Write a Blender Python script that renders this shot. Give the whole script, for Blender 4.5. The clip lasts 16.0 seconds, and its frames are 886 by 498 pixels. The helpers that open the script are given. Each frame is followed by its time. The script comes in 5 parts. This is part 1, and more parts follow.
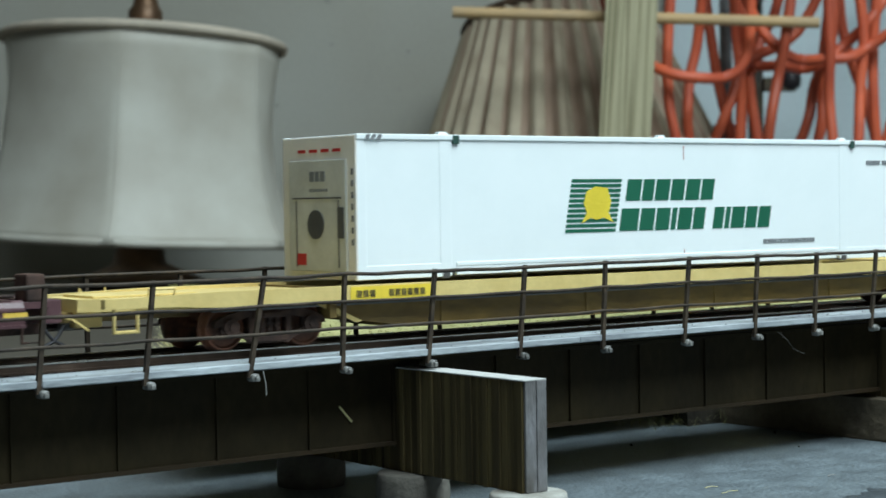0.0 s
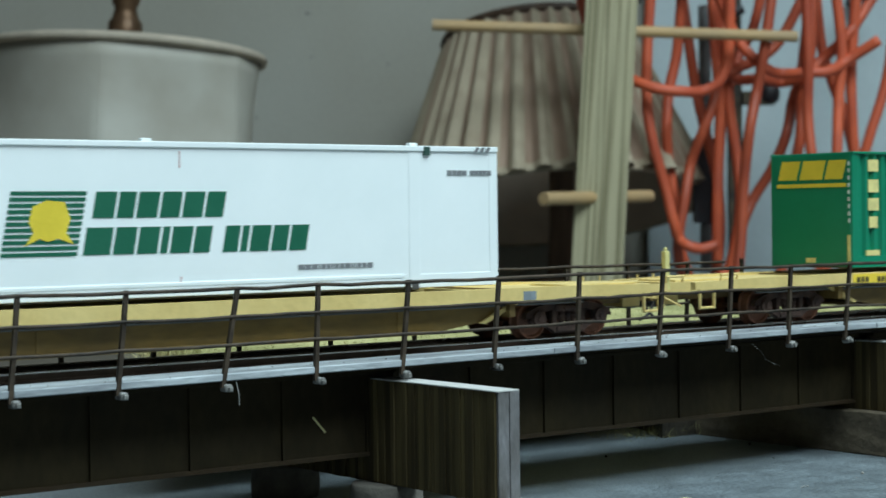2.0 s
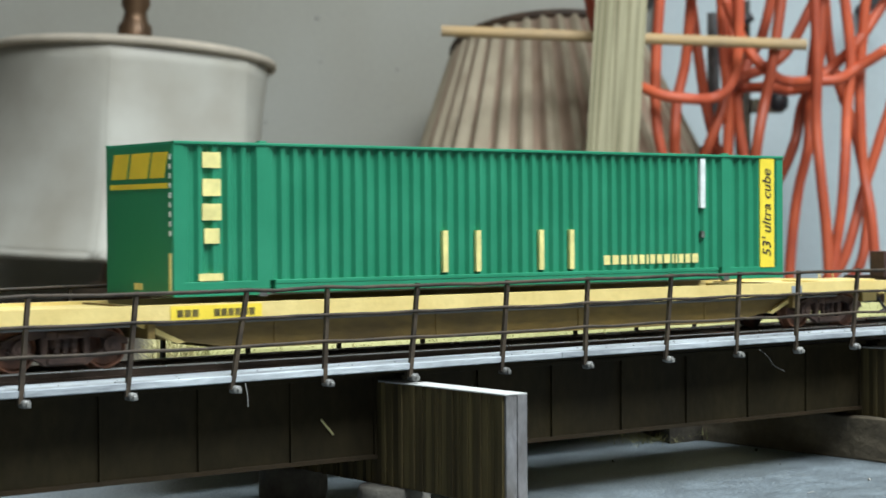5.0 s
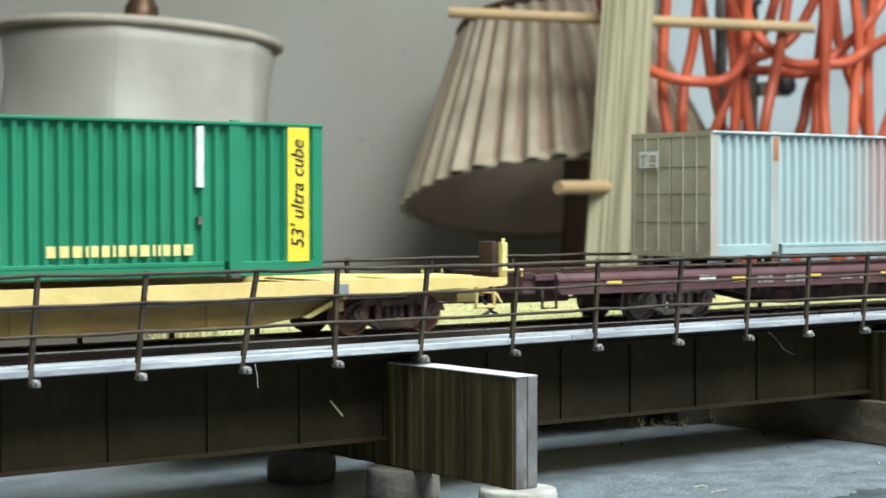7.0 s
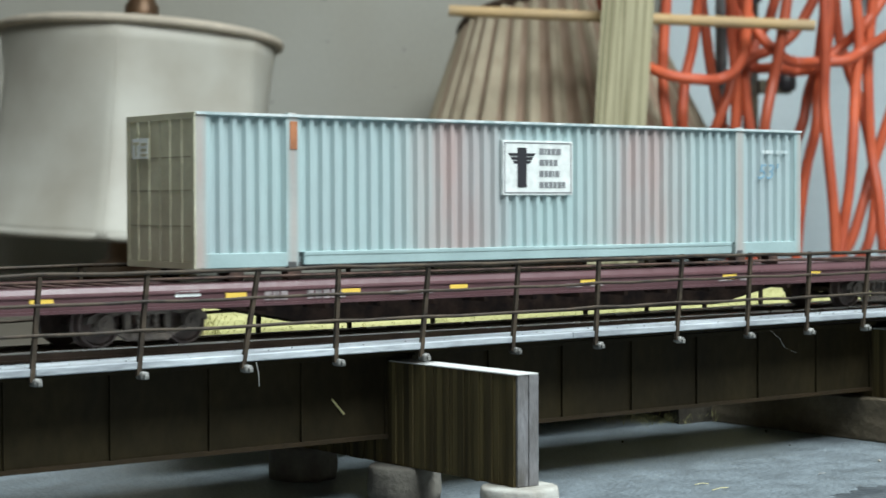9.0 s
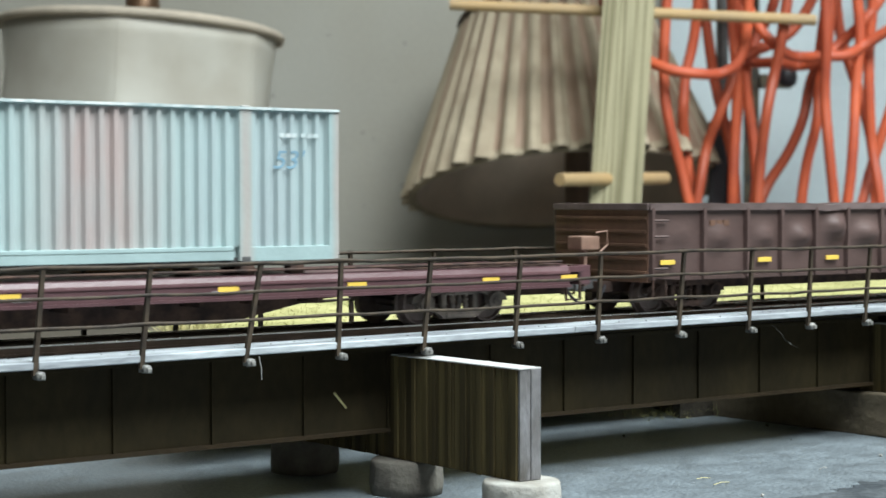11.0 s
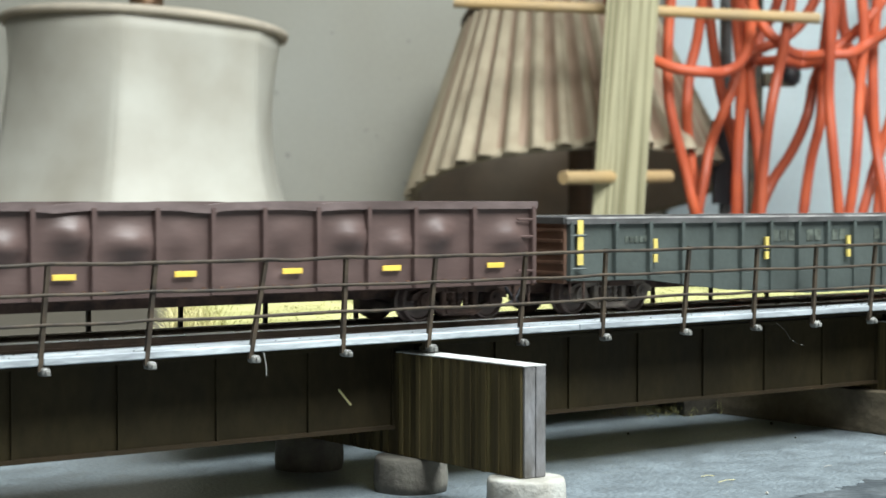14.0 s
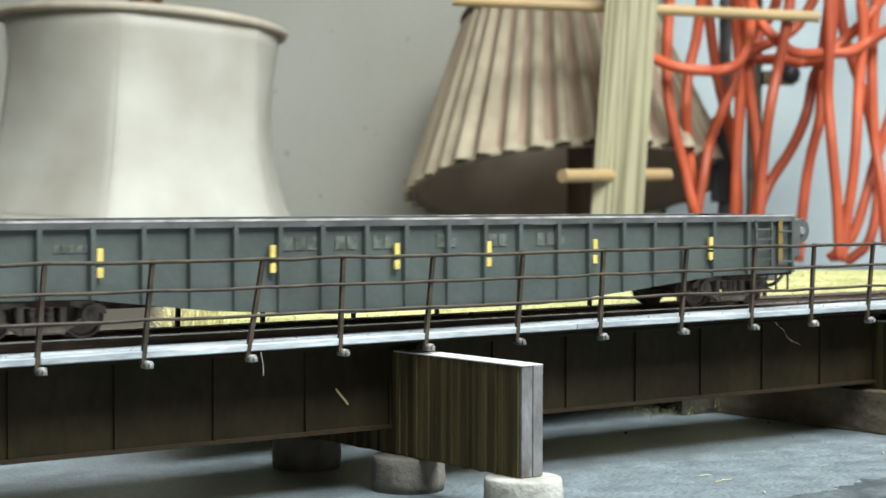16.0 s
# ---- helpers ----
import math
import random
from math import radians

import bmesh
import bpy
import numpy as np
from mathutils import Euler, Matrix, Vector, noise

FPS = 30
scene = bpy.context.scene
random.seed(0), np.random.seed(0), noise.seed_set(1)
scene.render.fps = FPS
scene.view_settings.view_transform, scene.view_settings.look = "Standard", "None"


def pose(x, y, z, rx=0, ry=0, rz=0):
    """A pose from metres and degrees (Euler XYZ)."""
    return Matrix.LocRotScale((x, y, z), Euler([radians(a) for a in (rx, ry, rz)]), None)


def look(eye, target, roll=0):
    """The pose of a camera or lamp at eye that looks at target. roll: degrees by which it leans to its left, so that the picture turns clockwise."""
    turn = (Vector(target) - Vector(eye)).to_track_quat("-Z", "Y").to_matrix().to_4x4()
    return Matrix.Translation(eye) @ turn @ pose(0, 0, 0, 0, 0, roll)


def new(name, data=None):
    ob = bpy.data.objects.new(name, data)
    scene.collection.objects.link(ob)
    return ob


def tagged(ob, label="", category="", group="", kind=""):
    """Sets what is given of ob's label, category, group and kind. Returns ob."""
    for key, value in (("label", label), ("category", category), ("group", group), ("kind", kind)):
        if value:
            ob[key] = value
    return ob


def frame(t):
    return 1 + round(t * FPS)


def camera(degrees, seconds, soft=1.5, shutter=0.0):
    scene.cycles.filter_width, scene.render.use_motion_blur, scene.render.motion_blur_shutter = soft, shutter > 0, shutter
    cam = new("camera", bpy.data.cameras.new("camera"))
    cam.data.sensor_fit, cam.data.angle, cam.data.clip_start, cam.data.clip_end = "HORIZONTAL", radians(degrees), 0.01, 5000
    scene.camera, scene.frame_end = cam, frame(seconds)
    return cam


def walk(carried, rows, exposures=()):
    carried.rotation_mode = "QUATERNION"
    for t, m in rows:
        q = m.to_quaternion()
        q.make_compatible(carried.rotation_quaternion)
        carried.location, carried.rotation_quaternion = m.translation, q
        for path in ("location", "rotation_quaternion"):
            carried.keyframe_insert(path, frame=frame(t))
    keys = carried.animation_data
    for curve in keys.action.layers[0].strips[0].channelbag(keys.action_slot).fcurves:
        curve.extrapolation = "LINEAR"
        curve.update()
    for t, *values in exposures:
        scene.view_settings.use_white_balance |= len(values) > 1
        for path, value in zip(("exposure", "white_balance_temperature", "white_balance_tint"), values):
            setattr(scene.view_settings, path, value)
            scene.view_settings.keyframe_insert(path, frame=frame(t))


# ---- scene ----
cam = camera(27.32, 16.0, 1.6, 0.25)
# seconds, place in metres, turn in degrees
PATH = [
    (0, -0.01497, -0.36676, 0.06815, 88.587, 0.841, -37.160),
    (0.5, -0.01529, -0.36686, 0.06859, 88.822, 0.666, -37.171),
    (1, -0.01500, -0.36720, 0.06754, 88.818, 0.820, -37.185),
    (1.5, -0.01459, -0.36770, 0.06751, 88.763, 0.870, -37.446),
    (2, -0.01403, -0.36820, 0.06768, 88.990, 0.708, -37.745),
    (2.5, -0.01494, -0.36739, 0.06814, 89.262, 0.331, -37.895),
    (3, -0.01438, -0.36901, 0.06776, 89.476, 0.472, -37.871),
    (5.3, -0.01518, -0.36898, 0.06704, 89.034, 0.318, -37.446),
    (5.5, -0.01520, -0.36896, 0.06701, 88.871, 0.311, -37.419),
    (6, -0.01517, -0.36859, 0.06656, 88.712, 0.387, -37.414),
    (6.5, -0.01523, -0.36849, 0.06623, 88.640, 0.284, -37.408),
    (7, -0.01540, -0.36723, 0.06688, 88.634, 0.058, -37.366),
    (7.5, -0.01582, -0.36774, 0.06717, 88.678, -0.003, -37.216),
    (8, -0.01556, -0.36779, 0.06670, 88.605, 0.069, -37.259),
    (8.5, -0.01534, -0.36724, 0.06649, 88.580, 0.268, -37.322),
    (9, -0.01567, -0.36743, 0.06688, 88.581, 0.171, -37.350),
    (11.5, -0.01632, -0.36716, 0.06696, 88.375, 0.051, -37.344),
    (12, -0.01642, -0.36696, 0.06693, 88.469, -0.070, -37.206),
    (12.5, -0.01679, -0.36721, 0.06702, 88.562, -0.289, -37.158),
    (13, -0.01640, -0.36669, 0.06624, 88.428, -0.036, -37.144),
    (13.5, -0.01567, -0.36606, 0.06656, 88.379, 0.008, -37.232),
    (14, -0.01655, -0.36681, 0.06671, 88.327, -0.039, -37.265),
    (14.5, -0.01657, -0.36638, 0.06629, 88.336, -0.172, -37.143),
    (15, -0.01654, -0.36634, 0.06654, 88.294, -0.142, -37.069),
    (15.5, -0.01639, -0.36660, 0.06612, 88.193, -0.047, -37.132),
    (16, -0.01608, -0.36702, 0.06708, 88.254, -0.086, -37.276),]
EXPOSURE = [(0.0, -0.32, 6050, 2), (0.5, -0.45, 5950, 0), (1.5, -0.54, 5850, -2), (2.5, -0.4, 6120, 3), (3.0, -0.33, 6270, 6), (5.5, 0.33, 6500, 10), (7.0, 0.44, 6550, 9), (9.0, 0.22, 6500, 8), (11.5, 0.48, 6650, 9), (12.5, 0.6, 6720, 9), (16.0, 0.66, 6720, 9)]
cam.data.dof.use_dof, cam.data.dof.focus_distance, cam.data.dof.aperture_fstop = True, 0.42, 48
walk(cam, [(t, pose(x, y, z, a, b, c)) for t, x, y, z, a, b, c in PATH], EXPOSURE)

# the train's run along the track: seconds, metres
RUN = [(0, -0.0000), (0.5, -0.0326), (1, -0.0667), (1.5, -0.1015), (2, -0.1380), (2.5, -0.1747), (3, -0.2108), (5.5, -0.3930), (6, -0.4314), (6.5, -0.4693), (7, -0.5065), (7.5, -0.5442), (8, -0.5829), (8.5, -0.6208), (9, -0.6584), (11.5, -0.8465), (12, -0.8842), (12.5, -0.9222), (13, -0.9600), (13.5, -0.9987), (14, -1.0358), (14.5, -1.0737), (15, -1.1112), (15.5, -1.1488), (16, -1.1864)]

# ---------------------------------------------------------------- light
world = bpy.data.worlds.new("world")
scene.world = world
world.use_nodes = True
wn = world.node_tree.nodes
sky = wn.new("ShaderNodeTexSky")
sky.sky_type, sky.sun_disc, sky.sun_elevation, sky.sun_rotation = "NISHITA", False, radians(40), radians(200)
world.node_tree.links.new(sky.outputs[0], wn["Background"].inputs[0])
wn["Background"].inputs[1].default_value = 0.1

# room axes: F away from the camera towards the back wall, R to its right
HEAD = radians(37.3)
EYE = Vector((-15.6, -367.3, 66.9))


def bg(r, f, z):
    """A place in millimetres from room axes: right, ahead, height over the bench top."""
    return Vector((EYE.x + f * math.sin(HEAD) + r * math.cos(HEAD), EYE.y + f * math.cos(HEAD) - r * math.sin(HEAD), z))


def area_lamp(name, place, target, sx, sy, watts, colour):
    data = bpy.data.lights.new(name, "AREA")
    data.shape, data.size, data.size_y, data.energy, data.color = "RECTANGLE", sx, sy, watts, colour
    ob = new(name, data)
    ob.matrix_world = look(place, target)
    return ob


# the roof light in front of the bridge, above and to the right of the camera
LIGHT = (480.0, -840.0)
PANE = 1300.0  # its side, in millimetres
area_lamp("roof_light_daylight", (LIGHT[0] * 0.001, LIGHT[1] * 0.001, 1.37), (LIGHT[0] * 0.001, LIGHT[1] * 0.001 + 0.001, 0), PANE * 0.001, PANE * 0.001, 71.0, (0.90, 0.975, 1.0))


# ---------------------------------------------------------------- materials
def material(name, colour, rough=0.6, metal=0.0, vary=0.15, scale=120.0, fine=900.0, bump=0.15, other=None, spread=0.5, spec=0.5, stretch=(1, 1, 1), coat=0.0, random_tone=0.0):
    """A surface with blotches (scale) and grain (fine) in colour, roughness and relief; scales per metre."""
    m = bpy.data.materials.new(name)
    m.use_nodes = True
    n, link = m.node_tree.nodes, m.node_tree.links.new
    b = n["Principled BSDF"]
    tc = n.new("ShaderNodeTexCoord")
    mp = n.new("ShaderNodeMapping")
    mp.inputs["Scale"].default_value = stretch
    link(tc.outputs["Object"], mp.inputs[0])
    big, small = n.new("ShaderNodeTexNoise"), n.new("ShaderNodeTexNoise")
    big.inputs["Scale"].default_value, big.inputs["Detail"].default_value = scale, 5
    small.inputs["Scale"].default_value, small.inputs["Detail"].default_value = fine, 3
    link(mp.outputs[0], big.inputs[0])
    link(mp.outputs[0], small.inputs[0])
    ramp = n.new("ShaderNodeValToRGB")
    lo, hi = ramp.color_ramp.elements
    lo.position, hi.position = 0.5 - spread * 0.5 + 0.1, 0.5 + spread * 0.5 - 0.1
    o = other or tuple(c * (1 - 2 * vary) for c in colour)
    lo.color, hi.color = (*o, 1), (*colour, 1)
    link(big.outputs["Fac"], ramp.inputs[0])
    mix = n.new("ShaderNodeMix")
    mix.data_type, mix.blend_type = "RGBA", "MULTIPLY"
    mix.inputs["Factor"].default_value = 1.0
    grain = n.new("ShaderNodeMapRange")
    grain.inputs[3].default_value, grain.inputs[4].default_value = 1 - vary, 1 + vary
    link(small.outputs["Fac"], grain.inputs[0])
    link(ramp.outputs[0], mix.inputs["A"])
    last = grain.outputs[0]
    if random_tone:
        info = n.new("ShaderNodeObjectInfo")
        tone = n.new("ShaderNodeMapRange")
        tone.inputs[3].default_value, tone.inputs[4].default_value = 1 - random_tone, 1 + random_tone
        link(info.outputs["Random"], tone.inputs[0])
        times = n.new("ShaderNodeMath")
        times.operation = "MULTIPLY"
        link(last, times.inputs[0])
        link(tone.outputs[0], times.inputs[1])
        last = times.outputs[0]
    link(last, mix.inputs["B"])
    link(mix.outputs["Result"], b.inputs["Base Color"])
    rr = n.new("ShaderNodeMapRange")
    rr.inputs[3].default_value, rr.inputs[4].default_value = max(rough - 0.12, 0.03), min(rough + 0.12, 1)
    link(big.outputs["Fac"], rr.inputs[0])
    link(rr.outputs[0], b.inputs["Roughness"])
    b.inputs["Metallic"].default_value = metal
    b.inputs["Specular IOR Level"].default_value = spec
    b.inputs["Coat Weight"].default_value = coat
    if bump:
        bp = n.new("ShaderNodeBump")
        bp.inputs["Strength"].default_value, bp.inputs["Distance"].default_value = bump, 0.4 / fine
        link(small.outputs["Fac"], bp.inputs["Height"])
        link(bp.outputs[0], b.inputs["Normal"])
    return m


M = {}
M["wall"] = material("wall paint", (0.40, 0.405, 0.37), 0.8, vary=0.06, scale=4.5, fine=260, bump=0.08, other=(0.335, 0.32, 0.265), spread=0.8)
# for walls and ceiling out of view; its warm tone sets the bounce light
M["room"] = material("unseen room plaster", (0.46, 0.415, 0.35), 0.85, vary=0.06, scale=2, fine=60)
M["concrete"] = material("concrete floor", (0.16, 0.155, 0.145), 0.85, vary=0.1, scale=4, fine=90)
M["bench"] = material("bench paint", (0.165, 0.198, 0.218), 0.42, vary=0.95, scale=110, fine=950, bump=1.0, other=(0.105, 0.124, 0.136), spread=0.6, stretch=(0.9, 1.1, 1))
M["tar"] = material("dark tarry stain", (0.048, 0.058, 0.066), 0.4, vary=0.7, scale=60, fine=420, bump=0.6, other=(0.10, 0.115, 0.125), spread=0.4)
M["speck"] = material("wall speck", (0.33, 0.33, 0.30), 0.9)
M["girder"] = material("weathered girder paint", (0.037, 0.0285, 0.013), 0.7, vary=0.35, scale=60, fine=500, bump=0.3, other=(0.013, 0.0105, 0.006), spread=0.75, spec=0.12, stretch=(1, 1, 0.6))
M["flange"] = material("rusty flange", (0.042, 0.026, 0.012), 0.75, vary=0.3, scale=60, fine=600, other=(0.024, 0.019, 0.011), spread=0.7, spec=0.2)
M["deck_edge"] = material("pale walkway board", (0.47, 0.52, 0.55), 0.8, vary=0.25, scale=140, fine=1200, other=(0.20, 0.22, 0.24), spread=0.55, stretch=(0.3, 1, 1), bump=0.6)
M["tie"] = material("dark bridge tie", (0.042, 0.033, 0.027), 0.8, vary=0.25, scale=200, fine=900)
M["rail"] = material("brown rail steel", (0.11, 0.075, 0.055), 0.5, 0.4, vary=0.2, scale=150)
M["railtop"] = material("polished rail head", (0.55, 0.53, 0.50), 0.25, 1.0, vary=0.05, scale=90)
M["handrail"] = material("dark handrail plastic", (0.068, 0.051, 0.035), 0.6, vary=0.35, scale=220, fine=900, other=(0.028, 0.022, 0.017), spec=0.25)
M["glue"] = material("dusty clear bracket", (0.25, 0.25, 0.235), 0.35, vary=0.3, scale=500, fine=1500, random_tone=0.4)
M["pier_wood"] = material("stained pier wood", (0.105, 0.082, 0.034), 0.8, vary=0.3, scale=140, fine=900, other=(0.030, 0.022, 0.011), spread=0.8, stretch=(3, 3, 0.18), random_tone=0.4, spec=0.2)
M["pier_end"] = material("grey pier edge", (0.20, 0.20, 0.21), 0.75, vary=0.3, scale=170, fine=700, other=(0.085, 0.08, 0.074), stretch=(1.4, 1.4, 0.6), bump=0.6, spread=0.6)
# paler than the pier's edges: light from above put into the colour
M["pier_top"] = material("pale pier cap", (0.47, 0.48, 0.47), 0.8, vary=0.15, scale=150, fine=800, other=(0.45, 0.45, 0.43))
M["plaster"] = material("grey plaster footing", (0.39, 0.39, 0.36), 0.85, vary=0.18, scale=150, fine=700, other=(0.24, 0.23, 0.20), bump=0.6)
M["block"] = material("brown stone footing", (0.17, 0.138, 0.092), 0.85, vary=0.22, scale=60, fine=500, other=(0.07, 0.055, 0.038), bump=0.5)
M["earth"] = material("dark earth", (0.05, 0.042, 0.028), 0.95, vary=0.3, scale=80, fine=500, bump=0.6)
M["grass"] = material("dry static grass", (0.44, 0.42, 0.19), 0.85, vary=0.25, scale=45, fine=600, other=(0.27, 0.265, 0.10), random_tone=0.1)
M["stick"] = material("brown wooden stick", (0.17, 0.105, 0.065), 0.65, vary=0.2, scale=40, stretch=(2, 2, 0.3))
M["straw"] = material("straw fibre", (0.62, 0.56, 0.28), 0.7, vary=0.1)
M["fibre"] = material("grey fibre", (0.28, 0.28, 0.26), 0.8, vary=0.1)
M["shade"] = material("cream lampshade cloth", (0.60, 0.60, 0.54), 0.55, vary=0.05, scale=16, fine=1500, other=(0.40, 0.375, 0.315), bump=0.12, spread=0.75)
M["piping"] = material("tan lampshade piping", (0.56, 0.495, 0.40), 0.8, vary=0.08, scale=60)
M["brass"] = material("aged brass fitting", (0.17, 0.10, 0.055), 0.45, 0.6, vary=0.2, scale=60)
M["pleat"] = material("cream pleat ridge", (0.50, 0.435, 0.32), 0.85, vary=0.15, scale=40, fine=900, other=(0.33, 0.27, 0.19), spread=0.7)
# dusty pink of the valleys, with the shade between pleats in its colour
M["pleat_shaded"] = material("dusty pink pleat fold darkened as shade", (0.28, 0.195, 0.135), 0.85, vary=0.15, scale=40, fine=900, other=(0.38, 0.28, 0.21), spread=0.7)
M["pleat_in"] = material("shade lining", (0.58, 0.48, 0.38), 0.9, vary=0.1, scale=30)
M["pine"] = material("pale green-tinted pine", (0.455, 0.42, 0.27), 0.65, vary=0.28, scale=36, fine=190, other=(0.22, 0.20, 0.11), stretch=(9, 9, 0.12), spread=0.34, bump=0.4)
M["dowel"] = material("birch dowel", (0.43, 0.31, 0.17), 0.6, vary=0.1, scale=40, stretch=(0.2, 1, 1), other=(0.50, 0.34, 0.16))
M["orange"] = material("orange cable sheath", (0.53, 0.103, 0.04), 0.5, vary=0.08, scale=25, fine=300, bump=0.05, other=(0.36, 0.066, 0.032), random_tone=0.32)
M["board"] = material("pale blue painted board", (0.48, 0.56, 0.585), 0.6, vary=0.06, scale=6, fine=200, other=(0.42, 0.49, 0.52))
M["black"] = material("black rubber", (0.025, 0.025, 0.03), 0.5, vary=0.1)
M["iron"] = material("greenish brown iron", (0.095, 0.080, 0.048), 0.6, vary=0.35, scale=90, other=(0.028, 0.026, 0.022), spread=0.4)
M["darkwood"] = material("dark brown wood", (0.085, 0.05, 0.03), 0.6, vary=0.2, scale=40, stretch=(2, 2, 0.3))
M["white"] = material("white container paint", (0.88, 0.935, 0.945), 0.35, vary=0.01, scale=60, fine=500, bump=0.02, other=(0.85, 0.91, 0.92))
M["cream"] = material("cream end paint", (0.84, 0.81, 0.74), 0.5, vary=0.05, scale=90)
M["machine"] = material("grey refrigeration panel", (0.60, 0.61, 0.57), 0.5, vary=0.08, scale=120)
M["steel_dark"] = material("dark grey steel", (0.12, 0.12, 0.12), 0.5, 0.3, vary=0.15)
M["green"] = material("green container paint", (0.016, 0.225, 0.118), 0.45, vary=0.06, scale=70, fine=700, bump=0.04, other=(0.012, 0.195, 0.10))
M["dark_green"] = material("dark green fitting paint", (0.03, 0.075, 0.06), 0.5, vary=0.1)
M["logo_green"] = material("dark green lettering", (0.012, 0.12, 0.065), 0.5, vary=0.04)
M["logo_yellow"] = material("yellow lettering", (0.82, 0.64, 0.05), 0.5, vary=0.05)
M["pale_yellow"] = material("faded yellow marking", (0.78, 0.70, 0.28), 0.5, vary=0.1, scale=300)
M["orange_label"] = material("amber reflector", (0.82, 0.56, 0.10), 0.35, vary=0.05)
M["red"] = material("red marking", (0.5, 0.03, 0.02), 0.5, vary=0.05)
M["faint_red"] = material("faded red marking", (0.55, 0.22, 0.20), 0.5, vary=0.1)
M["dim_mark"] = material("worn dark marking", (0.20, 0.155, 0.035), 0.6, vary=0.35, scale=600)
M["grey_text"] = material("grey lettering", (0.20, 0.21, 0.22), 0.6, vary=0.1)
M["white_text"] = material("pale lettering", (0.72, 0.76, 0.74), 0.6, vary=0.1, scale=400)
M["blue_text"] = material("blue lettering", (0.20, 0.35, 0.45), 0.6, vary=0.1)
M["teal"] = material("faded blue container paint", (0.355, 0.475, 0.475), 0.62, vary=0.07, scale=40, fine=500, bump=0.08, other=(0.335, 0.405, 0.42), spread=0.6, stretch=(1.6, 1, 0.3))
M["teal_clean"] = material("pale blue container frame", (0.335, 0.455, 0.46), 0.6, vary=0.08, scale=60)


def bleed(m, colour, bands, strength=0.8):
    """Rust bled down over a paint in soft upright bands: (centre, half width) along the thing, in metres."""
    n, link = m.node_tree.nodes, m.node_tree.links.new
    b = n["Principled BSDF"]
    under = b.inputs["Base Color"].links[0].from_socket
    tc, sp, wob = n.new("ShaderNodeTexCoord"), n.new("ShaderNodeSeparateXYZ"), n.new("ShaderNodeTexNoise")
    mp = n.new("ShaderNodeMapping")
    mp.inputs["Scale"].default_value = (1.6, 0.2, 0.35)
    wob.inputs["Scale"].default_value, wob.inputs["Detail"].default_value = 130, 4
    link(tc.outputs["Object"], sp.inputs[0])
    link(tc.outputs["Object"], mp.inputs[0])
    link(mp.outputs[0], wob.inputs[0])
    total = None
    for c, w in bands:
        off = n.new("ShaderNodeMath")
        off.operation, off.inputs[1].default_value = "SUBTRACT", c
        link(sp.outputs["X"], off.inputs[0])
        mag = n.new("ShaderNodeMath")
        mag.operation = "ABSOLUTE"
        link(off.outputs[0], mag.inputs[0])
        fall = n.new("ShaderNodeMapRange")
        fall.interpolation_type = "SMOOTHSTEP"
        fall.inputs[1].default_value, fall.inputs[2].default_value, fall.inputs[3].default_value, fall.inputs[4].default_value = 0.0, w, 1.0, 0.0
        link(mag.outputs[0], fall.inputs[0])
        if total is None:
            total = fall.outputs[0]
        else:
            add = n.new("ShaderNodeMath")
            add.operation, add.use_clamp = "ADD", True
            link(total, add.inputs[0])
            link(fall.outputs[0], add.inputs[1])
            total = add.outputs[0]
    patchy = n.new("ShaderNodeMapRange")
    patchy.inputs[1].default_value, patchy.inputs[2].default_value, patchy.inputs[3].default_value, patchy.inputs[4].default_value = 0.32, 0.66, 0.6 * strength, strength
    link(wob.outputs["Fac"], patchy.inputs[0])
    fac = n.new("ShaderNodeMath")
    fac.operation, fac.use_clamp = "MULTIPLY", True
    link(total, fac.inputs[0])
    link(patchy.outputs[0], fac.inputs[1])
    mix = n.new("ShaderNodeMix")
    mix.data_type = "RGBA"
    link(fac.outputs[0], mix.inputs["Factor"])
    link(under, mix.inputs["A"])
    mix.inputs["B"].default_value = (*colour, 1)
    link(mix.outputs["Result"], b.inputs["Base Color"])


bleed(M["teal"], (0.40, 0.27, 0.25), ((-0.024, 0.021), (0.035, 0.024)))
bleed(M["teal_clean"], (0.46, 0.26, 0.20), ((-0.0920, 0.0030), (-0.0688, 0.0022), (0.0692, 0.0028), (0.0925, 0.0022)), 0.55)
M["rust"] = material("orange rust", (0.50, 0.20, 0.09), 0.8, vary=0.2, scale=150)
M["sheet"] = material("grey-olive card", (0.072, 0.062, 0.045), 0.85, vary=0.08, scale=10, fine=200)
# door olive taken darker, as the shade inside a groove
M["olive_dark"] = material("shaded olive groove", (0.36, 0.34, 0.25), 0.75, vary=0.1, scale=150)
M["stripe"] = material("pale amber stripe", (0.70, 0.56, 0.16), 0.4, vary=0.12, scale=300)
M["olive"] = material("grey-olive container doors", (0.57, 0.56, 0.42), 0.7, vary=0.08, scale=120, other=(0.46, 0.44, 0.32))
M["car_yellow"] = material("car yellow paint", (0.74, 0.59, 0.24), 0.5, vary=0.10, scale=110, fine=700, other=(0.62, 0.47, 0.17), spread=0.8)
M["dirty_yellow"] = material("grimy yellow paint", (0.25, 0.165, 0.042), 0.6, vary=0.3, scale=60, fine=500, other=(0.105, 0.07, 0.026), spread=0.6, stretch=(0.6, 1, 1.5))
M["bright_yellow"] = material("fresh yellow panel", (0.85, 0.64, 0.06), 0.45, vary=0.05)
M["maroon"] = material("maroon car paint", (0.115, 0.060, 0.066), 0.36, vary=0.15, scale=110, fine=600, other=(0.085, 0.040, 0.045), spread=0.8)
